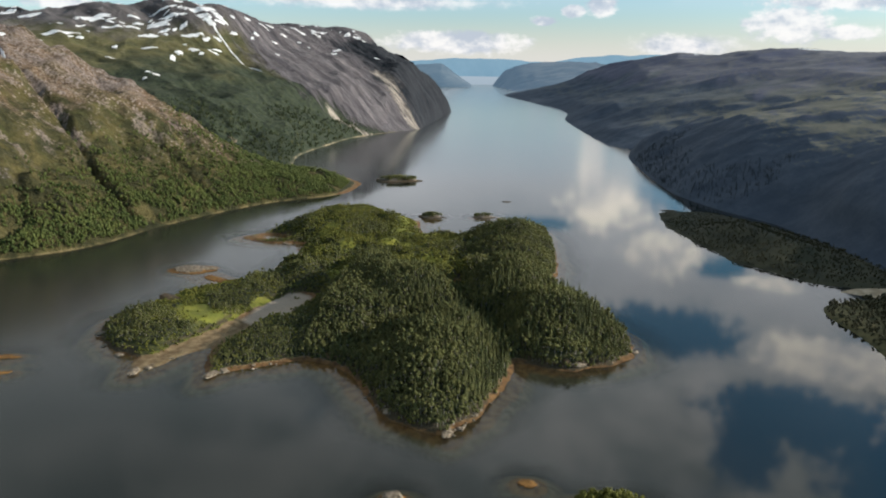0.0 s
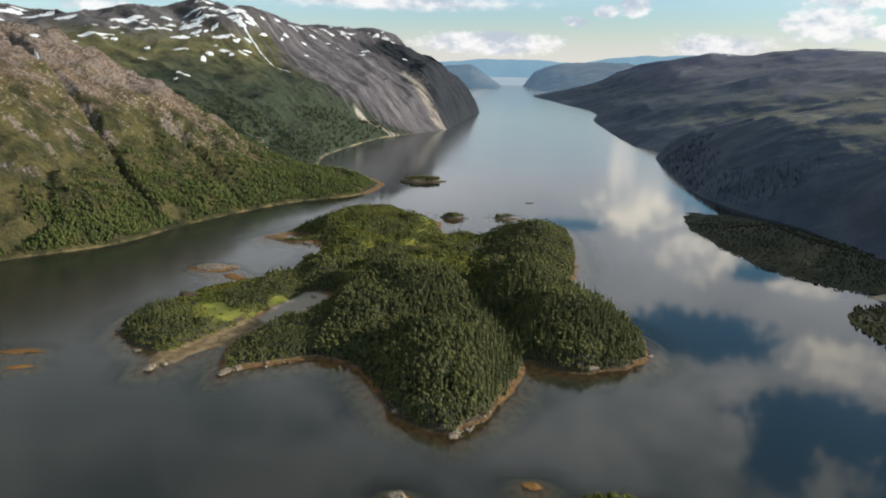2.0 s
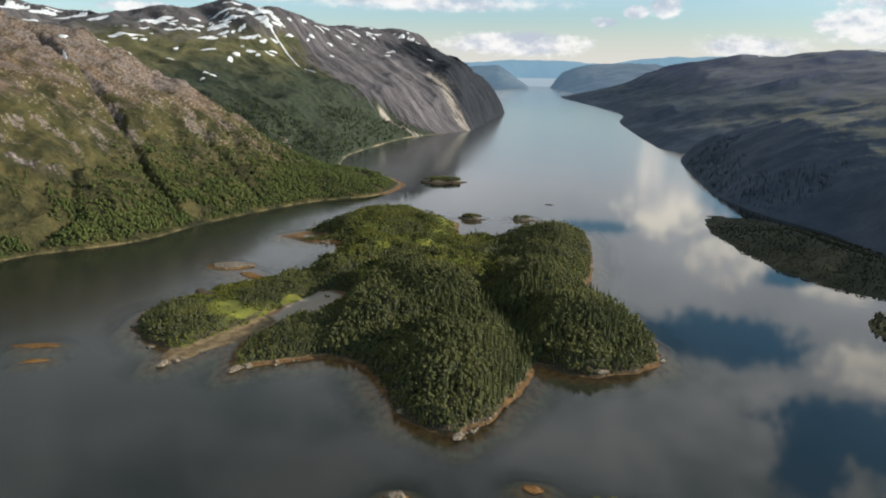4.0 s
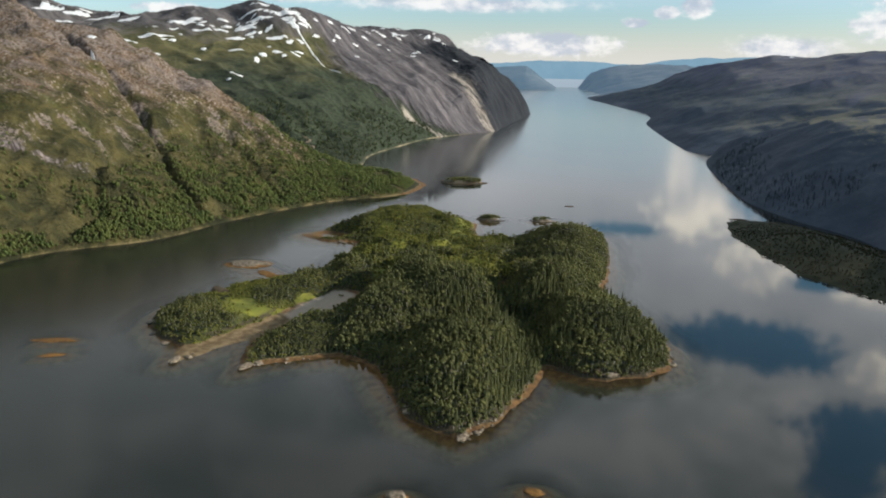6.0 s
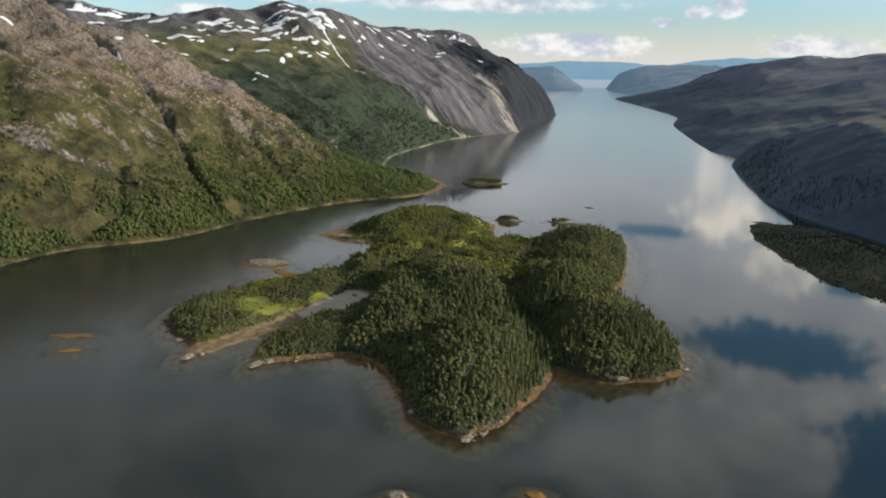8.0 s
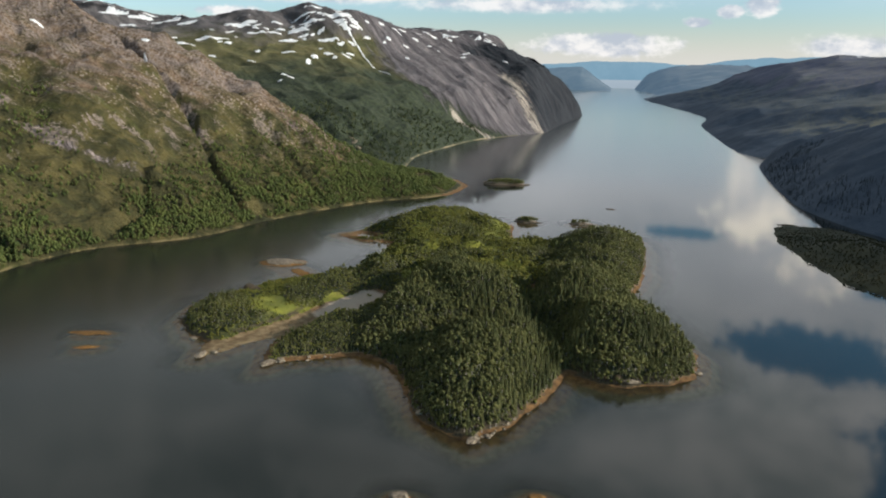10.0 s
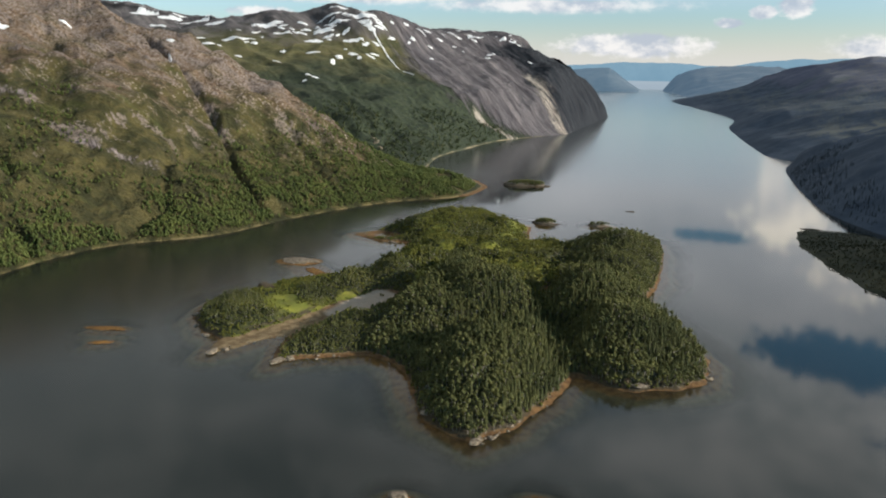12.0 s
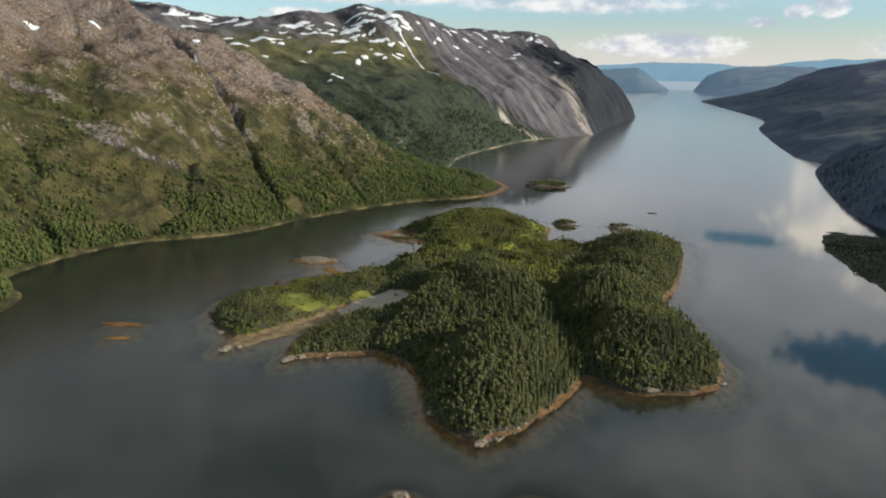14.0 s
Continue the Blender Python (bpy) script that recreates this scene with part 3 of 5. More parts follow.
left_lines = [
    [(-195, 60, -3), (-215, 226, -3), (-262, 262, -3), (-262, 337, -3), (-217, 388, -3), (-198, 455, -3), (-160, 535, -3), (-117, 579, -3), (-112, 646, -3)],
    [(-205, 60, 1), (-228, 226, 1), (-268, 262, 1), (-266, 337, 1), (-223, 390, 1), (-204, 457, 1), (-166, 538, 1), (-122, 585, 1), (-119, 644, 1)],
    [(-250, 60, 20), (-268, 215, 16), (-300, 275, 18), (-303, 345, 24), (-262, 402, 24), (-240, 464, 24), (-197, 547, 20), (-143, 594, 9), (-132, 640, 9)],
    [(-310, 60, 52), (-330, 210, 50), (-352, 285, 50), (-348, 358, 56), (-306, 422, 56), (-286, 482, 50), (-237, 562, 46), (-187, 600, 22), (-170, 650, 12)],
    [(-390, 60, 92), (-405, 215, 90), (-425, 310, 90), (-408, 388, 90), (-367, 452, 91), (-348, 518, 99), (-282, 585, 77), (-217, 610, 38), (-195, 665, 10)],
    [(-600, 60, 190), (-620, 230, 196), (-640, 360, 203), (-655, 500, 207), (-640, 700, 206), (-470, 606, 148), (-340, 606, 107), (-245, 625, 45), (-225, 680, 12)],
    [(-900, 60, 215), (-920, 230, 220), (-950, 420, 220), (-950, 620, 210), (-800, 850, 165), (-580, 730, 105), (-410, 690, 66), (-285, 690, 26), (-245, 705, 10)],
    [(-1400, 60, 200), (-1400, 260, 200), (-1400, 520, 190), (-1350, 800, 160), (-900, 1000, 110), (-640, 840, 66), (-450, 790, 34), (-320, 760, 16), (-240, 735, 4)],
]
gully_lines = [([(-400, 560), (-353, 534), (-327, 521), (-305, 511), (-288, 497), (-272, 484), (-252, 464), (-236, 454), (-222, 446)], 8.0, 2.6),
               ([(-285, 425), (-266, 400), (-258, 392), (-261, 378), (-261, 359), (-262, 350)], 5.0, 4.0),
               ([(-358, 357), (-338, 346), (-324, 339)], 7.0, 4.5), ([(-340, 322), (-324, 318), (-313, 313), (-297, 312), (-272, 300)], 6.0, 4.0),
               ([(-420, 420), (-385, 412), (-345, 408)], 4.0, 4.0), ([(-325, 592), (-284, 560), (-262, 556), (-190, 505)], 4.0, 3.5), ([(-470, 520), (-420, 480), (-370, 470)], 4.0, 5.0)]
hill_left, hill_left_grid = loft("mountain", left_lines, 400, 300, 6.0, HILLSIDE, gully_lines, seed=3, size=55, fall=(0.92, 0.30), ribs=3.0, crags=3.0)
tagged(hill_left, "steep green and brown mountainside with rock bands above the fjord", "mountain", kind="structure")

snow_lines = [
    [(-205, 725, -3), (-195, 745, -3), (-215, 850, -3), (-208, 960, -3), (-193, 1085, -3), (-153, 1172, -3), (-115, 1250, -3), (-111, 1345, -3), (-100, 1600, -3), (-94, 1812, -3), (-150, 2000, -3), (-300, 2400, -3)],
    [(-215, 735, 1), (-208, 757, 1), (-222, 850, 1), (-215, 960, 1), (-200, 1085, 1), (-160, 1179, 1), (-122, 1256, 1), (-117, 1348, 2), (-107, 1605, 3), (-100, 1812, 2), (-160, 2000, 2), (-310, 2400, 2)],
    [(-300, 745, 14), (-275, 790, 20), (-255, 872, 22), (-246, 965, 25), (-232, 1092, 28), (-192, 1192, 24), (-150, 1270, 26), (-137, 1360, 50), (-127, 1611, 40), (-111, 1814, 24), (-210, 2010, 40), (-350, 2400, 50)],
    [(-400, 775, 30), (-335, 830, 50), (-320, 905, 56), (-302, 1005, 62), (-285, 1155, 78), (-240, 1265, 86), (-200, 1345, 88), (-172, 1420, 105), (-170, 1646, 93), (-138, 1800, 54), (-290, 2010, 80), (-420, 2400, 95)],
    [(-600, 840, 55), (-500, 900, 82), (-470, 1000, 95), (-440, 1100, 118), (-400, 1180, 118), (-340, 1320, 130), (-280, 1430, 138), (-240, 1500, 146), (-220, 1682, 123), (-172, 1768, 88), (-370, 2010, 110), (-500, 2400, 130)],
    [(-1000, 960, 110), (-900, 1050, 140), (-720, 1180, 178), (-620, 1260, 203), (-505, 1275, 209), (-430, 1420, 186), (-362, 1511, 179), (-292, 1535, 177), (-256, 1648, 139), (-212, 1721, 116), (-450, 2010, 125), (-600, 2400, 140)],
    [(-1250, 1150, 130), (-1100, 1250, 150), (-900, 1400, 175), (-800, 1500, 180), (-660, 1550, 178), (-560, 1650, 165), (-470, 1700, 150), (-400, 1720, 140), (-350, 1760, 120), (-300, 1800, 110), (-550, 2050, 130), (-800, 2400, 130)],
]
hill_snow, hill_snow_grid = loft("mountain", snow_lines, 330, 200, 7.0, MOUNTAIN, [([(-510, 1240), (-440, 1185), (-373, 1150)], 5.0, 8.0)], seed=21, size=90, fall=(0.83, -0.55), ribs=3.2)
tagged(hill_snow, "rounded mountain with snow patches and bare grey rock slabs", "mountain", kind="structure")

back_lines = [
    [(-1500, 900, 120), (-1250, 1050, 120), (-1000, 1200, 120), (-820, 1350, 130), (-760, 1500, 150)],
    [(-1700, 1300, 225), (-1450, 1450, 235), (-1200, 1550, 215), (-1010, 1600, 193), (-890, 1570, 186)],
    [(-2000, 1700, 270), (-1650, 1750, 268), (-1370, 1650, 258), (-1150, 1680, 222), (-1000, 1690, 190)],
    [(-2300, 2300, 200), (-1900, 2400, 200), (-1600, 2400, 180), (-1300, 2300, 150), (-1100, 2100, 130)],
]
hill_back = loft("mountain", back_lines, 120, 80, 8.0, MOUNTAIN, seed=33, size=110)[0]
tagged(hill_back, "far snow-streaked ridge behind the nearer mountain", "mountain", kind="structure")

right_lines = [
    [(140, 60, -3), (146, 180, -3), (157, 273, -3), (158, 326, -3), (200, 352, -3), (205, 420, -3), (205, 500, -3), (180, 560, -3), (162, 629, -3), (160, 700, -3), (162, 768, -3), (168, 894, -3), (194, 1012, -3)],
    [(146, 60, 1), (152, 180, 1), (162, 273, 1), (164, 322, 1), (206, 350, 1), (211, 420, 1), (211, 500, 1), (186, 560, 1), (168, 629, 1), (166, 700, 1), (167, 768, 1), (174, 894, 1), (199, 1008, 1)],
    [(185, 60, 16), (190, 180, 14), (190, 275, 6), (190, 318, 3), (225, 345, 4), (225, 425, 12), (225, 505, 12), (207, 565, 12), (188, 632, 16), (186, 700, 18), (186, 768, 20), (192, 894, 22), (218, 990, 18)],
    [(250, 60, 42), (250, 180, 38), (245, 280, 22), (240, 330, 16), (252, 372, 20), (250, 440, 38), (248, 510, 34), (238, 580, 34), (222, 640, 38), (220, 700, 40), (220, 780, 40), (222, 870, 38), (255, 960, 36)],
    [(340, 60, 78), (340, 190, 70), (335, 300, 58), (325, 360, 52), (320, 420, 56), (315, 480, 58), (310, 540, 58), (300, 600, 58), (285, 660, 60), (280, 720, 61), (280, 790, 62), (300, 860, 60), (340, 940, 60)],
    [(500, 60, 85), (500, 200, 82), (490, 320, 80), (480, 400, 78), (460, 480, 76), (440, 560, 74), (430, 620, 74), (430, 680, 76), (430, 740, 78), (440, 800, 80), (450, 850, 82), (470, 900, 80), (500, 960, 76)],
    [(800, 60, 70), (800, 250, 70), (800, 400, 70), (780, 520, 68), (760, 620, 66), (740, 700, 66), (740, 760, 66), (740, 820, 66), (740, 880, 66), (740, 920, 66), (740, 960, 66), (740, 1000, 66), (740, 1050, 66)],
]
hill_right, hill_right_grid = loft("mountain", right_lines, 260, 150, 4.0, HAZE_TINT_HILL, seed=51, size=130, fall=(-0.9, 0.3), ribs=1.2)
tagged(hill_right, "dark wooded hillside in shade, tinted with blue haze, sloping down to the fjord", "mountain", kind="structure")

ridge_lines = [
    [(300, 900, -3), (175, 1000, -3), (163, 1106, -3), (155, 1350, -3), (155, 1576, -3), (180, 1901, -3), (110, 2434, -3), (42, 3041, -3), (150, 3400, -3)],
    [(310, 900, 2), (190, 1010, 2), (170, 1106, 2), (162, 1350, 2), (162, 1576, 2), (188, 1901, 2), (117, 2434, 2), (50, 3041, 2), (170, 3400, 2)],
    [(360, 930, 30), (270, 1060, 30), (235, 1180, 32), (230, 1400, 34), (235, 1620, 36), (255, 1930, 34), (190, 2450, 26), (120, 3041, 18), (230, 3400, 15)],
    [(520, 1000, 75), (440, 1200, 75), (380, 1350, 72), (360, 1560, 68), (350, 1800, 62), (370, 2050, 66), (320, 2480, 60), (220, 3041, 45), (330, 3400, 30)],
    [(750, 1200, 115), (700, 1500, 118), (640, 1750, 115), (560, 1950, 108), (490, 2150, 104), (472, 2275, 110), (420, 2550, 108), (320, 3020, 70), (450, 3400, 50)],
    [(1200, 1700, 155), (1005, 2000, 162), (910, 2100, 165), (842, 2200, 167), (766, 2300, 162), (705, 2500, 157), (565, 2600, 152), (420, 2800, 112), (560, 3300, 80)],
    [(1700, 2100, 130), (1400, 2400, 140), (1250, 2500, 140), (1150, 2600, 140), (1050, 2700, 138), (950, 2850, 130), (800, 2950, 120), (650, 3050, 95), (700, 3400, 60)],
]
hill_ridge, hill_ridge_grid = loft("mountain", ridge_lines, 240, 160, 8.0, HAZE_TINT_HILL, seed=61, size=300, fall=(-0.8, -0.2), ribs=3.5)
tagged(hill_ridge, "long dark ridge of wooded hills, cloud shade and blue haze put into its colour", "mountain", kind="structure")

headland_lines = [
    [(500, 3250, -3), (130, 3400, -3), (60, 3900, -3), (-25, 4640, -3), (40, 4850, -3)],
    [(520, 3260, 2), (150, 3420, 2), (75, 3900, 2), (-12, 4640, 2), (60, 4850, 2)],
    [(560, 3400, 50), (280, 3600, 45), (170, 4000, 55), (66, 4690, 90), (150, 4870, 60)],
    [(650, 3600, 90), (420, 3850, 85), (330, 4200, 105), (222, 4700, 138), (300, 4880, 100)],
    [(900, 3900, 130), (700, 4150, 135), (560, 4450, 145), (450, 4720, 155), (500, 4890, 120)],
]
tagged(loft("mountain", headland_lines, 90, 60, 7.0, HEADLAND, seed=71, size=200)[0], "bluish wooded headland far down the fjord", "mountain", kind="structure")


def skyline(name, line, base, mat, seed, rough, deep=300.0):
    """A far range of hills as a backdrop, rising from its base line to the given crest."""
    nu, nv = 160, 14
    c = spline(line, nu)
    v = np.linspace(0, 1, nv)[None, :]
    x = c[:, :1] + 0 * v
    y = c[:, 1:2] - deep * (1 - v)
    z = base + (c[:, 2:3] - base) * v ** 0.8
    z = z + rough * fbm(x, y, 260.0, 6, seed) * np.sin(np.pi * np.clip(v, 0, 0.8) / 1.6) 
    return mesh_object(name, np.stack([x, y, z], -1).reshape(-1, 3), grid_faces(nu, nv), mat, flat=False)


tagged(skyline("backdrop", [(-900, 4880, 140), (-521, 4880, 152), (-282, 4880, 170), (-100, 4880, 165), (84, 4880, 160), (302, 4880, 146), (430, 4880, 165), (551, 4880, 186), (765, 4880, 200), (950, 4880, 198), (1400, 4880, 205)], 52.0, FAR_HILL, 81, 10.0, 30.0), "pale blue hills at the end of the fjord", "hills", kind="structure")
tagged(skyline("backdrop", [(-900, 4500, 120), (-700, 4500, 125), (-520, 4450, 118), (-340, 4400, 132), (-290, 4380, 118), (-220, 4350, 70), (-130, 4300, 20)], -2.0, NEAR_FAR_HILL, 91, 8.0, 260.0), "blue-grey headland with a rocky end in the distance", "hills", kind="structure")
# slanted glowing panel added where the water sheet ends
tagged(mesh_object("backdrop", [(-1500, 4860, -2), (1500, 4860, -2), (1500, 4895, 60), (-1500, 4895, 60)], [(0, 1, 2, 3)], FAR_WATER), "far reach of the fjord, its brightness an added glow", "water", kind="structure")


# ---- the wooded island ----
east_shore = [(-1, 189), (8, 202), (15, 219), (19, 238), (20, 248), (30, 242), (42, 241), (55, 247), (63, 256), (66, 266), (65, 276), (61, 288), (50, 313), (39, 337), (43, 360), (46, 380), (48, 410), (48, 440), (44, 466),
              (30, 478), (12, 472), (2, 452), (-14, 436), (-26, 439), (-34, 445), (-38, 470), (-40, 488)]
west_shore = [(-56, 500), (-75, 508), (-98, 498), (-113, 478), (-118, 457), (-133, 440), (-145, 427), (-137, 420), (-117, 411), (-101, 414), (-98, 396), (-100, 365), (-100, 344), (-106, 338), (-118, 329), (-130, 319),
              (-136, 300), (-141, 288), (-147, 278), (-140, 253), (-130, 242), (-117, 236), (-112, 221), (-106, 228), (-98, 242), (-94, 250), (-90, 236), (-84, 221), (-79, 227), (-66, 234), (-56, 241), (-45, 239),
              (-39, 231), (-30, 214), (-19, 198), (-11, 194)]
ISLE = east_shore + west_shore


def inside(x, y, poly):
    res = np.zeros(x.shape, bool)
    for (ax, ay), (bx, by) in zip(poly, poly[1:] + poly[:1]):
        cross = ((ay > y) != (by > y)) & (x < (bx - ax) * (y - ay) / (by - ay + 1e-12) + ax)
        res ^= cross
    return res


def shore_distance(x, y, poly):
    """Metres inland from the shore line; negative out in the water."""
    wx = x + 1.6 * fbm(x, y, 14.0, 3, 5)
    wy = y + 1.6 * fbm(x, y, 14.0, 3, 6)
    d = to_segments(wx, wy, poly + poly[:1])
    return np.where(inside(wx, wy, poly), d, -d)


# knolls: x, y, radius x, radius y, height
KNOLLS = [(-5, 238, 15, 27, 8.6), (-50, 278, 14, 18, 4.5), (-14, 300, 20, 14, 5.0), (-30, 318, 22, 18, 9.0), (-46, 338, 11, 22, 4.5), (18, 322, 18, 22, 11.0), (34, 278, 18, 18, 7.0), (27, 412, 20, 40, 9.0), (-88, 460, 24, 26, 6.5), (-78, 350, 18, 34, 4.0), (-60, 400, 30, 40, 2.5), (-126, 262, 12, 16, 1.6), (-72, 248, 18, 9, 1.4)]


# stretches of the shore that slope gently out, with their half width
BEACHES = [([(0, 188), (10, 204), (17, 228), (20, 246)], 7.0), ([(62, 255), (67, 266), (64, 280)], 6.0), ([(-84, 222), (-68, 234), (-50, 241), (-40, 234), (-32, 217)], 7.0), ([(-112, 222), (-116, 236), (-98, 248), (-90, 238), (-84, 222)], 9.0),
           ([(-128, 318), (-112, 334), (-100, 342)], 8.0), ([(-145, 427), (-118, 412), (-100, 412)], 12.0), ([(-36, 444), (-40, 488), (-60, 502)], 9.0), ([(41, 345), (46, 384)], 4.0)]


def island_height(x, y):
    d = shore_distance(x, y, ISLE)
    beach = np.zeros_like(x)
    for line, r in BEACHES:
        beach = np.maximum(beach, np.exp(-(to_segments(x, y, line) / r) ** 4))
    wave = smooth(fbm(x, y, 18.0, 3, 44), -0.4, 0.4)
    slope = (0.65 + 0.7 * wave) * (1 - beach) + beach * (0.26 + 0.3 * wave)
    z = np.where(d > 0, slope * np.minimum(d, 4.0) + 0.06 * np.clip(d - 4, 0, 16), np.where(d > -5, d * (0.30 - 0.13 * beach), np.maximum(-1.5 + 0.65 * beach + 0.5 * (d + 5), -6.0)))
    w = smooth(d, 1.0, 16.0)
    for cx, cy, rx, ry, h in KNOLLS:
        z = z + w * h * np.exp(-((x - cx) / rx) ** 2 - ((y - cy) / ry) ** 2)
    # the wooded gully that runs back from the cove
    z = z - 6.0 * w * np.exp(-(to_segments(x, y, [(19, 249), (10, 275), (-2, 300), (-8, 345)]) / 7.0) ** 2)
    # the hollow that parts the southern knoll from the middle of the island
    z = z - 4.0 * w * np.exp(-(to_segments(x, y, [(-44, 243), (-30, 264), (-8, 284), (8, 280)]) / 7.5) ** 2)
    # the western lobe lies low
    low_lobe = smooth(x, -78, -92) * smooth(y, 335, 320)
    z = np.where(z > 1.0, 1.0 + (z - 1.0) * (1 - 0.45 * low_lobe), z)
    # a narrow dip added to carry the shadow along the middle hill's western foot
    z = z - 3.0 * w * np.exp(-(to_segments(x, y, [(-76, 316), (-68, 340), (-58, 366)]) / 5.0) ** 2)
    z = np.where(d > 2, np.maximum(z, 0.75), z)
    # the sandy flat between the two western lobes
    flat = np.exp(-(to_segments(x, y, [(-76, 310), (-82, 292), (-92, 268), (-98, 252), (-107, 230)]) / (9.0 + 3.5 * smooth(y, 268, 290))) ** 5)
    z = z * (1 - flat) + flat * np.minimum(z, 0.34 + 0.2 * fbm(x, y, 7.0, 3, 63))
    # the bare rocky tongue in the north-west
    tongue = np.exp(-(((x + 128) / 22) ** 2 + ((y - 428) / 13) ** 2) ** 2)
    z = z * (1 - tongue) + tongue * np.minimum(z, 0.62 + 0.3 * fbm(x, y, 6.0, 3, 61))
    return z + w * (1 - flat) * (0.5 * fbm(x, y, 16.0, 5, 11) + 1.5 * fbm(x, y, 30.0, 2, 13)) + 0.12 * fbm(x, y, 3.0, 3, 15), d


def land_patch(name, x0, y0, x1, y1, step, height, mat, keep=-16.0):
    """Ground of an island as a fine grid that ends under water."""
    gx, gy = np.meshgrid(np.arange(x0, x1, step), np.arange(y0, y1, step), indexing="ij")
    z, d = height(gx, gy)
    f = grid_faces(*gx.shape)
    near = (d > keep).ravel()
    f = f[near[f].any(1)]
    used, inv = np.unique(f, return_inverse=True)
    v = np.stack([gx, gy, z], -1).reshape(-1, 3)[used]
    return mesh_object(name, v, inv.reshape(-1, 4), mat, flat=False)


# ---- the water, clear over the shoals round the island and the skerries ----
# shoals: the line along which each one runs, and its half width
SHOALS = [([(-146, 352), (-138, 346), (-126, 336), (-114, 328)], 9.0), ([(-38, 488), (-33, 503)], 9.0), ([(2, 507), (8, 509)], 9.0), ([(-168, 230), (-162, 232)], 5.0), ([(-158, 217), (-154, 219)], 4.0), ([(20, 167), (22, 167)], 3.5), ([(-13, 157), (-11, 157)], 3.5),
          ([(34, 156), (48, 156)], 7.0)]


def shoal_height(x, y):
    d = np.full(x.shape, -99.0)
    for line, r in SHOALS:
        d = np.maximum(d, r - to_segments(x, y, line))
    return np.maximum(-0.75 + 0.16 * np.minimum(d, 3.0) + 0.30 * np.minimum(d, 0.0), -6.0) + 0.10 * fbm(x, y, 5.0, 3, 29), d


for x0, y0, x1, y1 in ((-172, 312, -100, 376), (-62, 474, -14, 524), (-16, 490, 30, 528), (-184, 206, -140, 246), (-26, 142, 66, 180)):
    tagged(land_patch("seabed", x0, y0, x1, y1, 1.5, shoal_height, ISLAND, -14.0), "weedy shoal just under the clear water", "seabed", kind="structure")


def water_sheet():
    step = 3.0
    xs = np.concatenate([[-6000.0], np.arange(-201, 102, step), [6000.0]])
    ys = np.concatenate([[-4000.0], np.arange(129, 564, step), [4900.0]])
    gx, gy = np.meshgrid(xs, ys, indexing="ij")
    ob = mesh_object("water", np.stack([gx, gy, 0 * gx], -1).reshape(-1, 3), grid_faces(*gx.shape), WATER)
    clear = smooth(shore_distance(gx, gy, ISLE), -18.0, -8.0)
    for line, r in SHOALS:
        clear = np.maximum(clear, smooth(to_segments(gx, gy, line), r + 8.0, r + 1.0))
    edge = (np.abs(gx) < 210) & (gy > 0) & (gy < 700)
    att = ob.data.attributes.new("shoal", "FLOAT", "POINT")
    att.data.foreach_set("value", (clear * edge).ravel().astype(np.float32))
    return ob


tagged(water_sheet(), "calm grey-blue fjord water mirroring clouds and hills", "water", kind="structure")


# ---- trees ----
def tri(a, b, c, out):
    k = len(out[0])
    out[0].extend((a, b, c))
    out[1].append((k, k + 1, k + 2))


def trunk_mesh(h, r, sides=5, rings=3):
    v, f = [], []
    for k, (z, s) in enumerate(((-0.4, 1.25), (h * 0.5, 0.75), (h, 0.2))[::4 - rings]):
        for i in range(sides):
            a = 2 * math.pi * i / sides
            v.append((r * s * math.cos(a) + 0.05 * k * r, r * s * math.sin(a), z))
    for k in range(rings - 1):
        for i in range(sides):
            j = (i + 1) % sides
            f += [(k * sides + i, k * sides + j, (k + 1) * sides + j), (k * sides + i, (k + 1) * sides + j, (k + 1) * sides + i)]
    return np.array(v), np.array(f)


ico = bmesh.new()
bmesh.ops.create_icosphere(ico, subdivisions=1, radius=1.0)
ICO_V = [tuple(v.co) for v in ico.verts]
ICO_F = [tuple(v.index for v in f.verts) for f in ico.faces]
ico.free()


OCT_V = [(1, 0, 0), (0, 1, 0), (-1, 0, 0), (0, -1, 0), (0, 0, 1), (0, 0, -1)]
OCT_F = [(0, 1, 4), (1, 2, 4), (2, 3, 4), (3, 0, 4), (1, 0, 5), (2, 1, 5), (3, 2, 5), (0, 3, 5)]


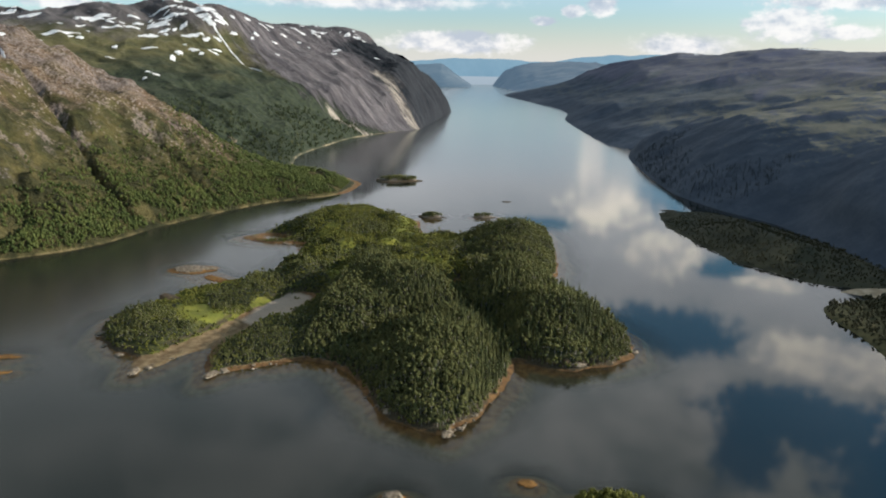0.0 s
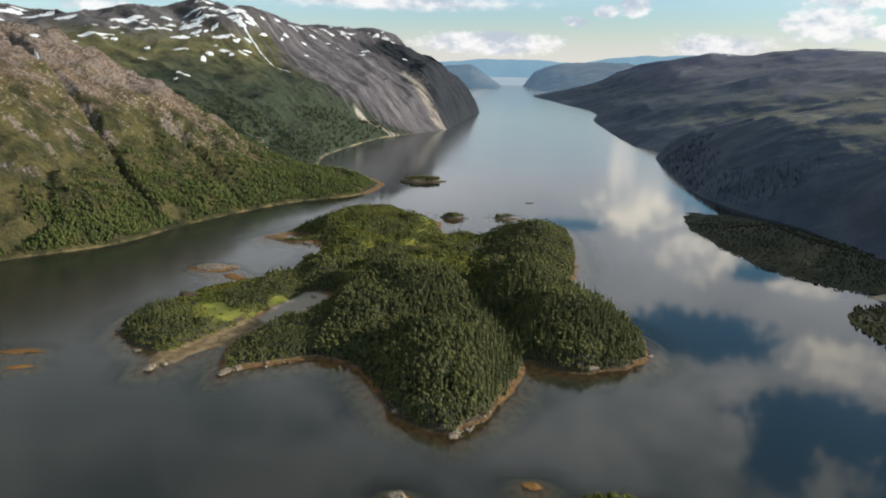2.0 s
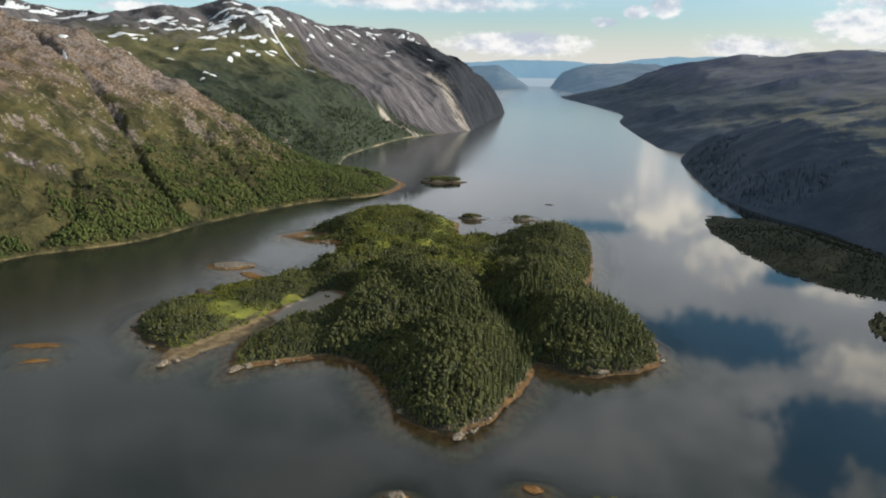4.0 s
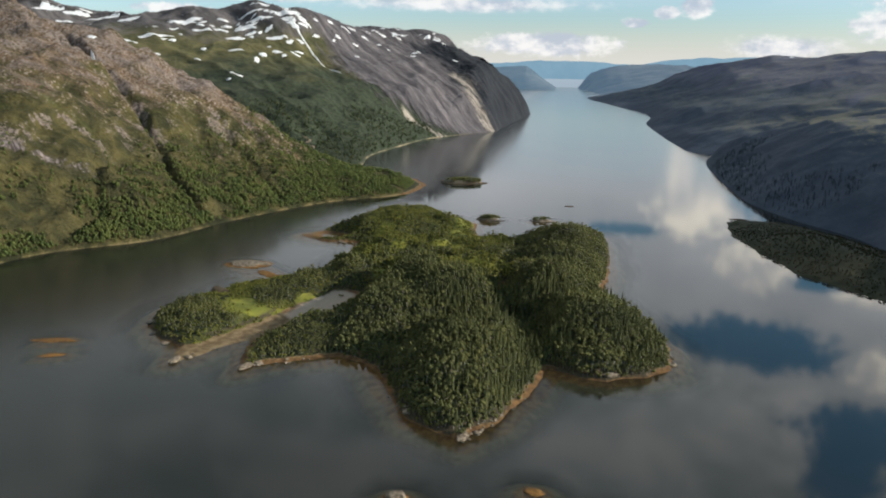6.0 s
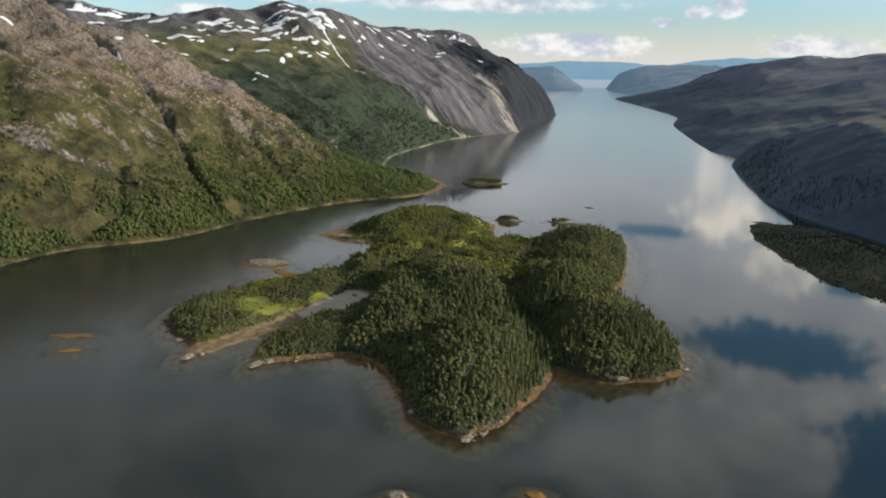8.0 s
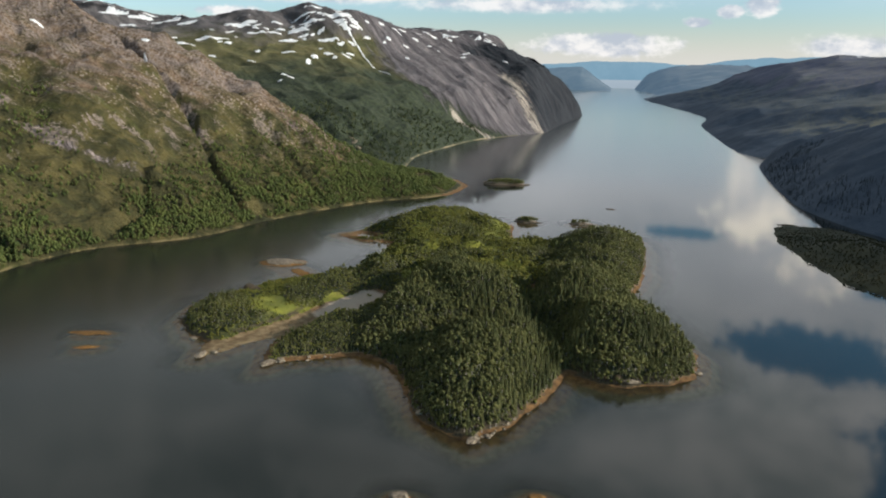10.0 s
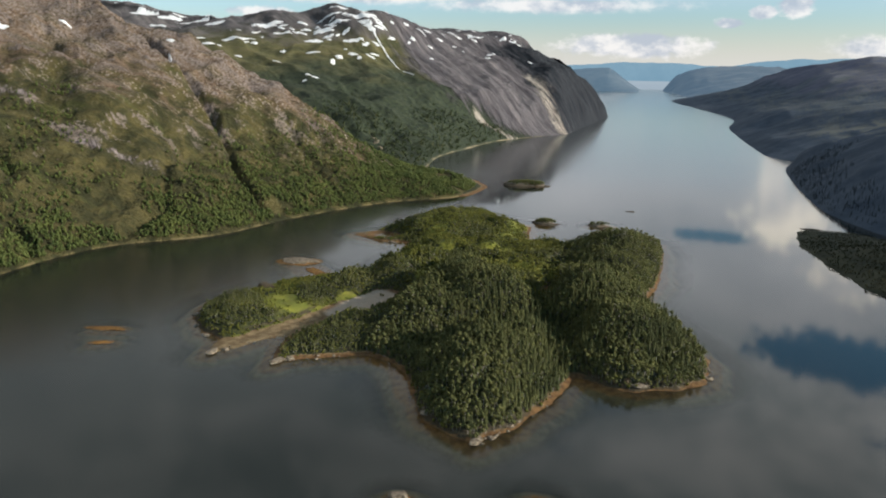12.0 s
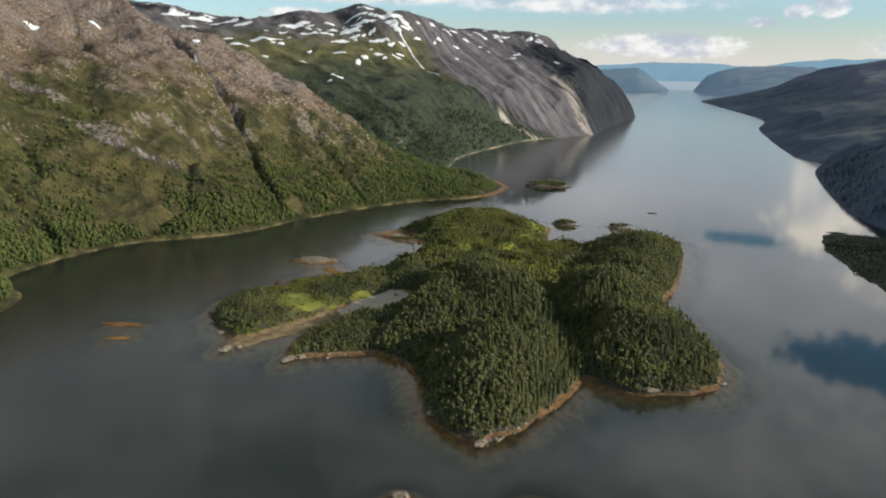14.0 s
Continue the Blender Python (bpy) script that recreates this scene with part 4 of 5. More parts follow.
def birch_crown(rng, h, r, count, leaf, lumps=7, ball=None):
    """Many small leaf sprays gathered into uneven clumps round the upper trunk."""
    out = ([], [])
    clumps = []
    for k in range(lumps):
        a, u = rng.uniform(0, 6.28), rng.uniform(0.25, 0.98)
        rr = r * (1.05 - 0.75 * abs(u - 0.42) / 0.58) * rng.uniform(0.25, 0.75)
        clumps.append((rr * math.cos(a), rr * math.sin(a), h * (0.22 + 0.74 * u) * 0.95, r * rng.uniform(0.48, 0.74)))
    clumps.append((0, 0, h * 0.86, r * 0.45))
    for cx, cy, cz, cr in clumps:
        k = len(out[0])
        for q in (ball or (ICO_V, ICO_F))[0]:
            s = cr * rng.uniform(0.6, 1.15)
            out[0].append((cx + q[0] * s, cy + q[1] * s, cz + q[2] * s * 1.1))
        out[1].extend((k + a, k + b, k + c) for a, b, c in (ball or (ICO_V, ICO_F))[1])
    for i in range(count):
        cx, cy, cz, cr = clumps[i % len(clumps)]
        way = Vector((rng.gauss(0, 1), rng.gauss(0, 1), rng.gauss(0.3, 1))).normalized()
        c = Vector((cx, cy, cz)) + way * cr * rng.uniform(0.85, 1.1)
        side = (way.cross(Vector((rng.gauss(0, 1), rng.gauss(0, 1), rng.gauss(0, 1))))).normalized()
        other = (way + 0.7 * Vector((rng.gauss(0, 1), rng.gauss(0, 1), rng.gauss(0, 1)))).normalized().cross(side).normalized()
        s = leaf * rng.uniform(0.7, 1.35)
        p = [c + side * s * math.cos(t) * rng.uniform(0.7, 1.1) + other * s * math.sin(t) * rng.uniform(0.6, 1.0) for t in (0.3, 1.9, 3.4, 5.0)]
        k = len(out[0])
        out[0].extend(tuple(q) for q in p)
        out[1].extend(((k, k + 1, k + 2), (k, k + 2, k + 3)))
    return np.array(out[0]), np.array(out[1])


def spruce_crown(rng, h, r, tiers, spokes):
    """Drooping whorls of branches, wide below and narrow above."""
    out = ([], [])
    for t in range(tiers):
        u = t / (tiers - 1)
        z = h * (0.12 + 0.80 * u)
        rr = r * (1.0 - 0.88 * u) * rng.uniform(0.85, 1.12)
        for s in range(spokes):
            a = 2 * math.pi * (s + 0.5 * (t % 2)) / spokes + rng.uniform(-0.2, 0.2)
            k = rr * rng.uniform(0.75, 1.15)
            w = 0.55 * 6.28 / spokes
            top = (0, 0, z + h * 0.15)
            tip = (k * math.cos(a), k * math.sin(a), z - 0.25 * rr)
            l = (0.55 * k * math.cos(a - w), 0.55 * k * math.sin(a - w), z + 0.03 * h)
            q = (0.55 * k * math.cos(a + w), 0.55 * k * math.sin(a + w), z + 0.03 * h)
            tri(top, l, tip, out)
            tri(top, tip, q, out)
    return np.array(out[0]), np.array(out[1])


def raw_mesh(name, verts, faces, mat):
    ob = mesh_object(name, verts, faces, mat, flat=False)
    me = ob.data
    bpy.data.objects.remove(ob)
    return me


def joined_woods(name, protos, places, label, category="woods", leaf=None, needle=None):
    """One mesh of many trees: protos are (verts, faces, slot) lists, places rows of x, y, z, turn, size, kind."""
    allv, allf, slots, base = [], [], [], 0
    for kind, parts in enumerate(protos):
        rows = places[places[:, 5] == kind]
        if not len(rows):
            continue
        c, s = np.cos(rows[:, 3]), np.sin(rows[:, 3])
        for v, f, slot in parts:
            x = (v[None, :, 0] * c[:, None] - v[None, :, 1] * s[:, None]) * rows[:, 4:5] + rows[:, 0:1]
            y = (v[None, :, 0] * s[:, None] + v[None, :, 1] * c[:, None]) * rows[:, 4:5] + rows[:, 1:2]
            z = v[None, :, 2] * rows[:, 4:5] + rows[:, 2:3]
            allv.append(np.stack([x, y, z], -1).reshape(-1, 3))
            allf.append((f[None] + (base + np.arange(len(rows)) * len(v))[:, None, None]).reshape(-1, 3))
            slots.append(np.full(len(allf[-1]), slot))
            base += len(rows) * len(v)
    ob = mesh_object(name, np.concatenate(allv), np.concatenate(allf), [leaf or BIRCH, needle or SPRUCE, BARK, SCRUB], flat=False)
    ob.data.polygons.foreach_set("material_index", np.concatenate(slots).astype(np.int32))
    return tagged(ob, label, category, kind="stuff")


rng = random.Random(7)
NEAR_KINDS = []          # three birches, two bushes, three spruces
for h, r, cnt in ((3.2, 1.02, 14), (3.9, 1.08, 16), (2.6, 1.02, 12)):
    NEAR_KINDS.append([(*birch_crown(rng, h, r, cnt, 0.25, 3, (OCT_V, OCT_F)), 0), (*trunk_mesh(h * 0.8, 0.09, 3, 2), 2)])
for h, r, cnt in ((1.3, 0.9, 10), (0.9, 0.8, 8)):
    NEAR_KINDS.append([(*birch_crown(rng, h, r, cnt, 0.25, 3), 3)])
for h, r in ((4.9, 0.9), (5.8, 0.95), (4.0, 0.85)):
    NEAR_KINDS.append([(*spruce_crown(rng, h, r, 7, 6), 1), (*trunk_mesh(h * 0.9, 0.1, 3, 2), 2)])

FAR_KINDS = []
for h, r in ((4.2, 1.6), (3.4, 1.5)):
    FAR_KINDS.append([(*birch_crown(rng, h, r, 6, 0.5, 3, (OCT_V, OCT_F)), 0)])
FAR_KINDS.append([(*spruce_crown(rng, 6.5, 1.3, 5, 5), 1)])

# clearings on the island: x, y, radius x, radius y
CLEARINGS = [(-88, 424, 9, 22), (-70, 388, 6, 20), (-110, 273, 13, 10), (-97, 284, 10, 8), (-126, 301, 13, 9), (-124, 270, 5, 12), (-42, 430, 10, 16), (-45, 470, 9, 26), (-62, 334, 5, 20), (-14, 322, 15, 10), (-28, 362, 24, 13), (-128, 428, 22, 11), (-96, 252, 10, 16), (-82, 290, 12, 15), (-108, 232, 6, 10), (-40, 400, 22, 8)]
SPRUCE_STANDS = [(10, 222, 8, 20), (15, 240, 7, 14), (50, 268, 12, 12), (12, 262, 16, 26), (2, 285, 14, 22), (6, 232, 8, 14), (12, 300, 18, 14), (-20, 285, 10, 10), (-10, 330, 40, 10)]


CLUMPS = [[(-142, 260), (-141, 278), (-134, 286), (-125, 280), (-117, 269), (-107, 262), (-109, 253), (-115, 245), (-128, 242)], [(-114, 298), (-108, 311), (-97, 302), (-92, 287), (-97, 279), (-105, 282)], [(-99, 300), (-86, 309), (-70, 312), (-70, 335), (-107, 333)],
          [(-83, 226), (-92, 247), (-91, 258), (-82, 264), (-70, 265), (-60, 250), (-64, 234)], [(-73, 266), (-60, 258), (-60, 304), (-66, 292)]]
MEADOW = [(-121, 284), (-116, 289), (-102, 281), (-103, 267), (-117, 273)]
OLIVE_SCRUB = [(-118, 283), (-106, 288), (-115, 318), (-132, 318), (-128, 300)]


def openness(x, y):
    """1 in the island's clearings and meadows, 0 under the trees."""
    open_ = np.zeros(x.shape)
    for cx, cy, rx, ry in CLEARINGS:
        open_ = np.maximum(open_, np.exp(-(((x - cx) / rx) ** 2 + ((y - cy) / ry) ** 2) ** 2))
    return open_


def island_trees(spacing, seed):
    """Rows x, y, z, turn, size, kind over the island's woods."""
    r = np.random.RandomState(seed)
    gx, gy = np.meshgrid(np.arange(-150, 70, spacing), np.arange(188, 510, spacing), indexing="ij")
    x = (gx + r.uniform(-0.5, 0.5, gx.shape) * spacing * 1.1).ravel()
    y = (gy + r.uniform(-0.5, 0.5, gx.shape) * spacing * 1.1).ravel()
    z, d = island_height(x, y)
    wood = (d > 0.1 + 0.5 * r.rand(len(x))) & (z > 0.38)
    open_ = openness(x, y)
    low = fbm(x, y, 22.0, 3, 77)
    moor = smooth(y, 326, 352) * smooth(x, 8, -12)
    bush = ((open_ > 0.25) & (open_ < 0.6)) | (r.rand(len(x)) < moor * (0.86 + 0.4 * low))
    stray = (open_ >= 0.6) & (r.rand(len(x)) < 0.16 + 0.34 * smooth(y, 330, 350)) & (z > 0.9)
    bush |= stray
    wood &= (open_ < 0.6) | stray
    # the western lobe: clumps of trees standing apart on the meadow
    wx, wy = x + 3.0 * fbm(x, y, 9.0, 3, 91), y + 3.0 * fbm(x, y, 9.0, 3, 92)
    west = (x < -62) & (y < 334)
    clump = np.zeros(len(x), bool)
    for poly in CLUMPS:
        clump |= inside(wx, wy, poly)
    meadow = inside(wx, wy, MEADOW) | (to_segments(x, y, [(-101, 272), (-93, 280), (-89, 300)]) < 3.5)
    heath = inside(wx, wy, OLIVE_SCRUB) & (r.rand(len(x)) < 0.6)
    wood = np.where(west, (d > 0.8) & (z > 0.6) & (clump | heath | (r.rand(len(x)) < 0.5 - 0.46 * meadow)), wood)
    bush = np.where(west, ~clump | (r.rand(len(x)) < 0.36), bush)
    bush |= (d < 2.0) & (r.rand(len(x)) < 0.3)
    spr = np.zeros(len(x))
    for cx, cy, rx, ry in SPRUCE_STANDS:
        spr = np.maximum(spr, np.exp(-((x - cx) / rx) ** 2 - ((y - cy) / ry) ** 2))
    kind = np.where(r.rand(len(x)) < 0.03 * (y < 345) + 0.07 * (x > -50) * (y < 345) + 0.55 * spr, 5 + r.randint(0, 3, len(x)), r.randint(0, 3, len(x)))
    kind = np.where((x < -56) & (y < 335), r.randint(0, 3, len(x)), kind)
    kind = np.where(bush, 3 + r.randint(0, 2, len(x)), kind)
    size = (0.66 + 0.56 * r.rand(len(x)) ** 1.3) * np.where(y > 370, 0.78, 1.0) * np.where((x < -58) & (y < 335), 0.6, 1.0) * np.where((x < -56) & (x > -94) & (y < 275), 1.0, 1.1) * np.where(d < 3.0, 0.88, 1.0)
    rows = np.stack([x, y, z - 0.1, r.uniform(0, 6.28, len(x)), size, kind], 1)
    return rows[wood]


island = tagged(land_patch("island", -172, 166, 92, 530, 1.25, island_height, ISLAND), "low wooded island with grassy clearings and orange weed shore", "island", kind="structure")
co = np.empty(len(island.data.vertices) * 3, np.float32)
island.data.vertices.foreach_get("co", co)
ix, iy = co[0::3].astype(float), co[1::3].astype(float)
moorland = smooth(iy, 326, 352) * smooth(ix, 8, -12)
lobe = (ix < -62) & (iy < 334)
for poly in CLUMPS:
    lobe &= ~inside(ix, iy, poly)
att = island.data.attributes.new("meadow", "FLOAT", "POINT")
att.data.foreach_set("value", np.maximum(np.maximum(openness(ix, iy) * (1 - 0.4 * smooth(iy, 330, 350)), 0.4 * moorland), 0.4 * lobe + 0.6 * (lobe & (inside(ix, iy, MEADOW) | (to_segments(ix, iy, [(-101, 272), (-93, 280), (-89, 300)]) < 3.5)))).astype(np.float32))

rows = island_trees(1.38, 3)
west_rows = island_trees(1.15, 9)
rows = np.concatenate([rows[(rows[:, 0] > -56) | (rows[:, 1] > 334)], west_rows[(west_rows[:, 0] <= -56) & (west_rows[:, 1] <= 334)]])
near = (rows[:, 1] < 232) & (rows[:, 0] > -36) & (rows[:, 5] != 3) & (rows[:, 5] != 4)
order = np.argsort(np.where(near, rows[:, 1], 1e9))[:280]
single = np.zeros(len(rows), bool)
single[order] = near[order]
joined_woods("woods", NEAR_KINDS, rows[~single], "dense birch wood with dark spruces covering the island")

masters = []
for k in (0, 1, 2, 5, 6, 7):
    parts = NEAR_KINDS[k]
    spruce = k >= 5
    crown = raw_mesh("crown", parts[0][0], parts[0][1], SPRUCE if spruce else BIRCH)
    trunk = raw_mesh("trunk", parts[1][0], parts[1][1], BARK)
    masters.append((k, crown, trunk))
meshes = {k: (c, t) for k, c, t in masters}
for x, y, z, turn, size, k in rows[single]:
    spruce = k >= 5
    tree = new("spruce_tree" if spruce else "birch_tree")
    tree.matrix_basis = Matrix.Translation((x, y, z)) @ Matrix.Rotation(turn, 4, "Z") @ Matrix.Scale(size, 4)
    crown, trunk = meshes[int(k)]
    new("crown", crown).parent = tree
    new("trunk", trunk).parent = tree
    tagged(tree, "dark green pointed spruce standing on the island's point" if spruce else "leafy green birch standing on the island's point", "tree", "trees on the island's point")


# ---- woods on the mainland ----
def woods_on(grid, count, seed, keep, spruce=0.1, size=1.0, west=-9000, south=-9000, top=85):
    """Trees strewn over a hillside where keep(x, y, z, noise) says so."""
    r = np.random.RandomState(seed)
    nu, nv = grid.shape[:2]
    a = grid[1:, :-1] - grid[:-1, :-1]
    b = grid[:-1, 1:] - grid[:-1, :-1]
    area = np.abs(a[..., 0] * b[..., 1] - a[..., 1] * b[..., 0])
    zc = grid[:-1, :-1, 2]
    area = area * (zc > 0.8) * (zc < top) * (grid[:-1, :-1, 0] > west) * (grid[:-1, :-1, 1] > south)
    pick = r.choice(area.size, count, p=(area / area.sum()).ravel())
    i, j = pick // (nv - 1), pick % (nv - 1)
    u, v = r.rand(count)[:, None], r.rand(count)[:, None]
    p = (grid[i, j] * (1 - u) + grid[i + 1, j] * u) * (1 - v) + (grid[i, j + 1] * (1 - u) + grid[i + 1, j + 1] * u) * v
    x, y, z = p.T
    ok = keep(x, y, z, fbm(x, y, 60.0, 4, seed + 5), r)
    kind = np.where(r.rand(count) < spruce, 2, r.randint(0, 2, count))
    out = np.stack([x, y, z - 0.3, r.uniform(0, 6.28, count), r.uniform(0.65, 1.25, count) * size, kind], 1)
    return out[ok]


left_woods = woods_on(hill_left_grid, 50000, 5, lambda x, y, z, q, r: (z > 1.2) & (z < np.minimum(31 + 25 * q, 62) + 34 * r.rand(len(x)) ** 4) & (fbm(x, y, 24.0, 3, 31) > -0.85 + 0.3 * r.rand(len(x))) & (to_segments(x, y, gully_lines[0][0]) > 2.6), 0.06, 0.74, -470, 190, 95)
joined_woods("woods", FAR_KINDS, left_woods, "green birch wood along the foot of the mountainside", leaf=SLOPE_LEAF)
snow_woods = woods_on(hill_snow_grid, 8000, 6, lambda x, y, z, q, r: (z > 1.5) & (y < 1130) & (z < 34 + 26 * q + 14 * r.rand(len(x))), 0.1, 1.0)
joined_woods("woods", FAR_KINDS, snow_woods, "dark birch wood on the lower slopes across the bay", leaf=BAY_SHADE_LEAF)
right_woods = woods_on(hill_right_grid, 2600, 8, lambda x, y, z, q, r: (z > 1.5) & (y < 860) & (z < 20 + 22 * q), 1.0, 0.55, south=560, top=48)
joined_woods("woods", FAR_KINDS, right_woods, "dark spruce wood on the shaded hillside", leaf=HAZED_LEAF, needle=HAZED_LEAF)
PEN = [(214, 352), (190, 357), (174, 363), (165, 375), (146, 400), (136, 447), (129, 496), (133, 540), (140, 549), (152, 546), (166, 548), (182, 535), (200, 500), (222, 440), (232, 380)]


def promontory_height(x, y):
    d = shore_distance(x, y, PEN)
    w = smooth(d, 0.5, 14.0)
    z = np.where(d > 0, 0.3 * np.minimum(d, 3.0), np.maximum(0.2 * d, -6.0)) + w * (6.5 * np.exp(-(to_segments(x, y, [(168, 465), (182, 415)]) / 17.0) ** 2) + 2.0)
    return z + 0.5 * w * fbm(x, y, 14.0, 4, 23), d


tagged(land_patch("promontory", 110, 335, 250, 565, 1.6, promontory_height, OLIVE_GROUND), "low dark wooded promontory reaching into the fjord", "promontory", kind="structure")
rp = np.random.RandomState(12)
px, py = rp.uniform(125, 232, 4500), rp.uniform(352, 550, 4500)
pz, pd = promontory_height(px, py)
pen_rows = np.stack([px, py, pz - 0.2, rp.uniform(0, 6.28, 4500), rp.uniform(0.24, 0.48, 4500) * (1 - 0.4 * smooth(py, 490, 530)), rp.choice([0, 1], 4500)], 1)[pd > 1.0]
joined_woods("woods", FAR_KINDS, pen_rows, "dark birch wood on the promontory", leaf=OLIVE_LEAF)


# ---- snow patches and outcrops laid on the mountains ----
def surface_of(ob):
    me = ob.data
    return BVHTree.FromPolygons([v.co for v in me.vertices], [tuple(p.vertices) for p in me.polygons])


def drop(tree, x, y):
    hit = tree.ray_cast(Vector((x, y, 900.0)), Vector((0, 0, -1)))
    return hit[0].z if hit[0] else 0.0


on_snow, on_left, on_right = surface_of(hill_snow), surface_of(hill_left), surface_of(hill_right)


def snow_patch(tree, x, y, a, b, turn, seed):
    """A ragged field of old snow lying on the slope, thick in the middle and thin at its rim."""
    r = random.Random(seed)
    ph = [r.uniform(0, 6.28) for _ in range(4)]
    v, f, seg, rings = [(x, y, drop(tree, x, y) + 0.9)], [], 34, 4
    c, s = math.cos(turn), math.sin(turn)
    for k in range(1, rings + 1):
        q = k / rings
        for i in range(seg):
            t = 2 * math.pi * i / seg
            rim = 1 + 0.2 * math.sin(2 * t + ph[0]) + 0.75 * noise.fractal(Vector((1.5 * math.cos(t) + ph[1], 1.5 * math.sin(t) + ph[2], ph[3])), 0.8, 2.0, 4)
            rim = max(rim, 0.3)
            px, py = a * q * rim * math.cos(t), b * q * rim * math.sin(t)
            wx, wy = x + px * c - py * s, y + px * s + py * c
            v.append((wx, wy, drop(tree, wx, wy) + (0.9 if q < 0.9 else -0.5)))
    for i in range(seg):
        j = (i + 1) % seg
        f.append((0, 1 + i, 1 + j, 1 + j))
        for k in range(rings - 1):
            f.append((1 + k * seg + i, 1 + (k + 1) * seg + i, 1 + (k + 1) * seg + j, 1 + k * seg + j))
    me = bpy.data.meshes.new("snow_patch")
    me.from_pydata(v, [], [q if q[2] != q[3] else q[:3] for q in f])
    me.polygons.foreach_set("use_smooth", [True] * len(me.polygons))
    me.materials.append(SNOW)
    return tagged(new("snow_patch", me), "white patch of old snow on the bare mountain", "snow patch", "snow patches on the mountain")


# x, y, half length, half depth
dome_snow = [(-672, 1053, 20, 9), (-653, 1097, 22, 10), (-640, 1180, 36, 12), (-597, 1150, 17, 8), (-570, 1163, 13, 6), (-584, 1202, 11, 7), (-536, 1186, 24, 10), (-518, 1204, 22, 7), (-483, 1234, 22, 14), (-532, 1248, 16, 5),
             (-542, 1224, 20, 5), (-477, 1218, 11, 7), (-451, 1231, 10, 8), (-532, 1145, 10, 11), (-510, 1095, 11, 5), (-496, 1183, 7, 6)]
slope_snow = [(-474, 1170, 17, 6), (-454, 1123, 10, 7), (-452, 1172, 6, 6), (-469, 1078, 6, 14), (-466, 1098, 6, 9), (-560, 1084, 4, 11), (-537, 1022, 7, 5), (-616, 1094, 4, 7), (-609, 1031, 7, 7), (-450, 970, 8, 9), (-451, 947, 5, 5), (-521, 1173, 6, 5)]
edge_snow = [(-425, 1293, 5, 7), (-400, 1341, 9, 5), (-365, 1407, 14, 6), (-341, 1460, 17, 8), (-289, 1482, 6, 9), (-267, 1483, 9, 7), (-287, 1402, 4, 10), (-402, 1263, 4, 7), (-759, 1193, 16, 10)]
for k, (x, y, a, b) in enumerate(dome_snow + slope_snow + edge_snow):
    snow_patch(on_snow, x, y, 0.92 * a, 0.64 * b, radians(20), k)
rs = random.Random(77)
for k in range(70):
    x, y, a, b = rs.choice(dome_snow + edge_snow[:7])
    snow_patch(on_snow, x + rs.gauss(0, 32), y + rs.gauss(0, 34), rs.uniform(2.5, 8.0), rs.uniform(1.2, 3.2), radians(rs.uniform(0, 50)), 200 + k)
on_back = surface_of(hill_back)
for k, (x, y, a, b) in enumerate([(-1080, 1609, 26, 8), (-1150, 1600, 24, 9), (-1020, 1590, 14, 6), (-1220, 1570, 26, 10), (-1290, 1600, 20, 8), (-960, 1560, 12, 6), (-1120, 1500, 14, 7)]):
    snow_patch(on_back, x, y, 1.3 * a, 1.5 * b, radians(30), 90 + k)
for k, (x, y, a, b) in enumerate([(-381, 568, 3.2, 2.4), (-363, 542, 1.4, 4.5), (-354, 535, 2.4, 1.5), (-520, 600, 6, 3), (-557, 555, 6, 2), (-478, 485, 6, 1.6), (-462, 536, 4, 1.6), (-546, 561, 3, 1.6)]):
    snow_patch(on_left, x, y, a, b, radians(30), 60 + k)
streak = spline([(-466, 1217), (-435, 1194), (-405, 1170), (-375, 1147), (-352, 1129)], 40)
sv, sf = [], []
for k, (x, y) in enumerate(streak):
    w = (1.5 - 0.8 * k / 40) * (1 + 0.3 * math.sin(k * 1.7))
    for o, up in ((-w, -0.2), (0, 0.9), (w, -0.2)):
        sv.append((x + 0.35 * o, y + o, drop(on_snow, x + 0.35 * o, y + o) + up + 0.5))
    if k:
        sf += [(3 * k - 3, 3 * k - 2, 3 * k + 1, 3 * k), (3 * k - 2, 3 * k - 1, 3 * k + 2, 3 * k + 1)]
tagged(mesh_object("snow_gully", sv, sf, SNOW, flat=False), "long thin streak of snow lying in a mountain gully", "snow patch")

# green scrub on the near point and a sandy strand behind it
rp = np.random.RandomState(31)
qx, qy = rp.uniform(156, 225, 1500), rp.uniform(245, 350, 1500)
qz = np.array([drop(on_right, a, b) for a, b in zip(qx, qy)])
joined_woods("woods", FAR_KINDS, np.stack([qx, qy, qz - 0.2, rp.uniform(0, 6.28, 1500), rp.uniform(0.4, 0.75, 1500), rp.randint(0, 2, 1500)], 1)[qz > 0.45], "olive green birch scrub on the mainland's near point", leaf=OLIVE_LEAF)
STRAND = [(178, 348), (196, 341), (240, 336), (245, 362), (205, 362), (188, 356)]


def strand_height(x, y):
    d = shore_distance(x, y, STRAND)
    return np.where(d > 0, 0.2 * np.minimum(d, 4.0), np.maximum(d * 0.2, -5.0)), d


tagged(land_patch("strand", 165, 325, 255, 372, 1.5, strand_height, SAND, -10.0), "pale sandy strand between the two points", "beach", kind="structure")
SPIT = [(-165, 548), (-146, 573), (-124, 578), (-112, 592), (-108, 618), (-111, 648), (-124, 676), (-150, 695), (-175, 700), (-190, 640)]


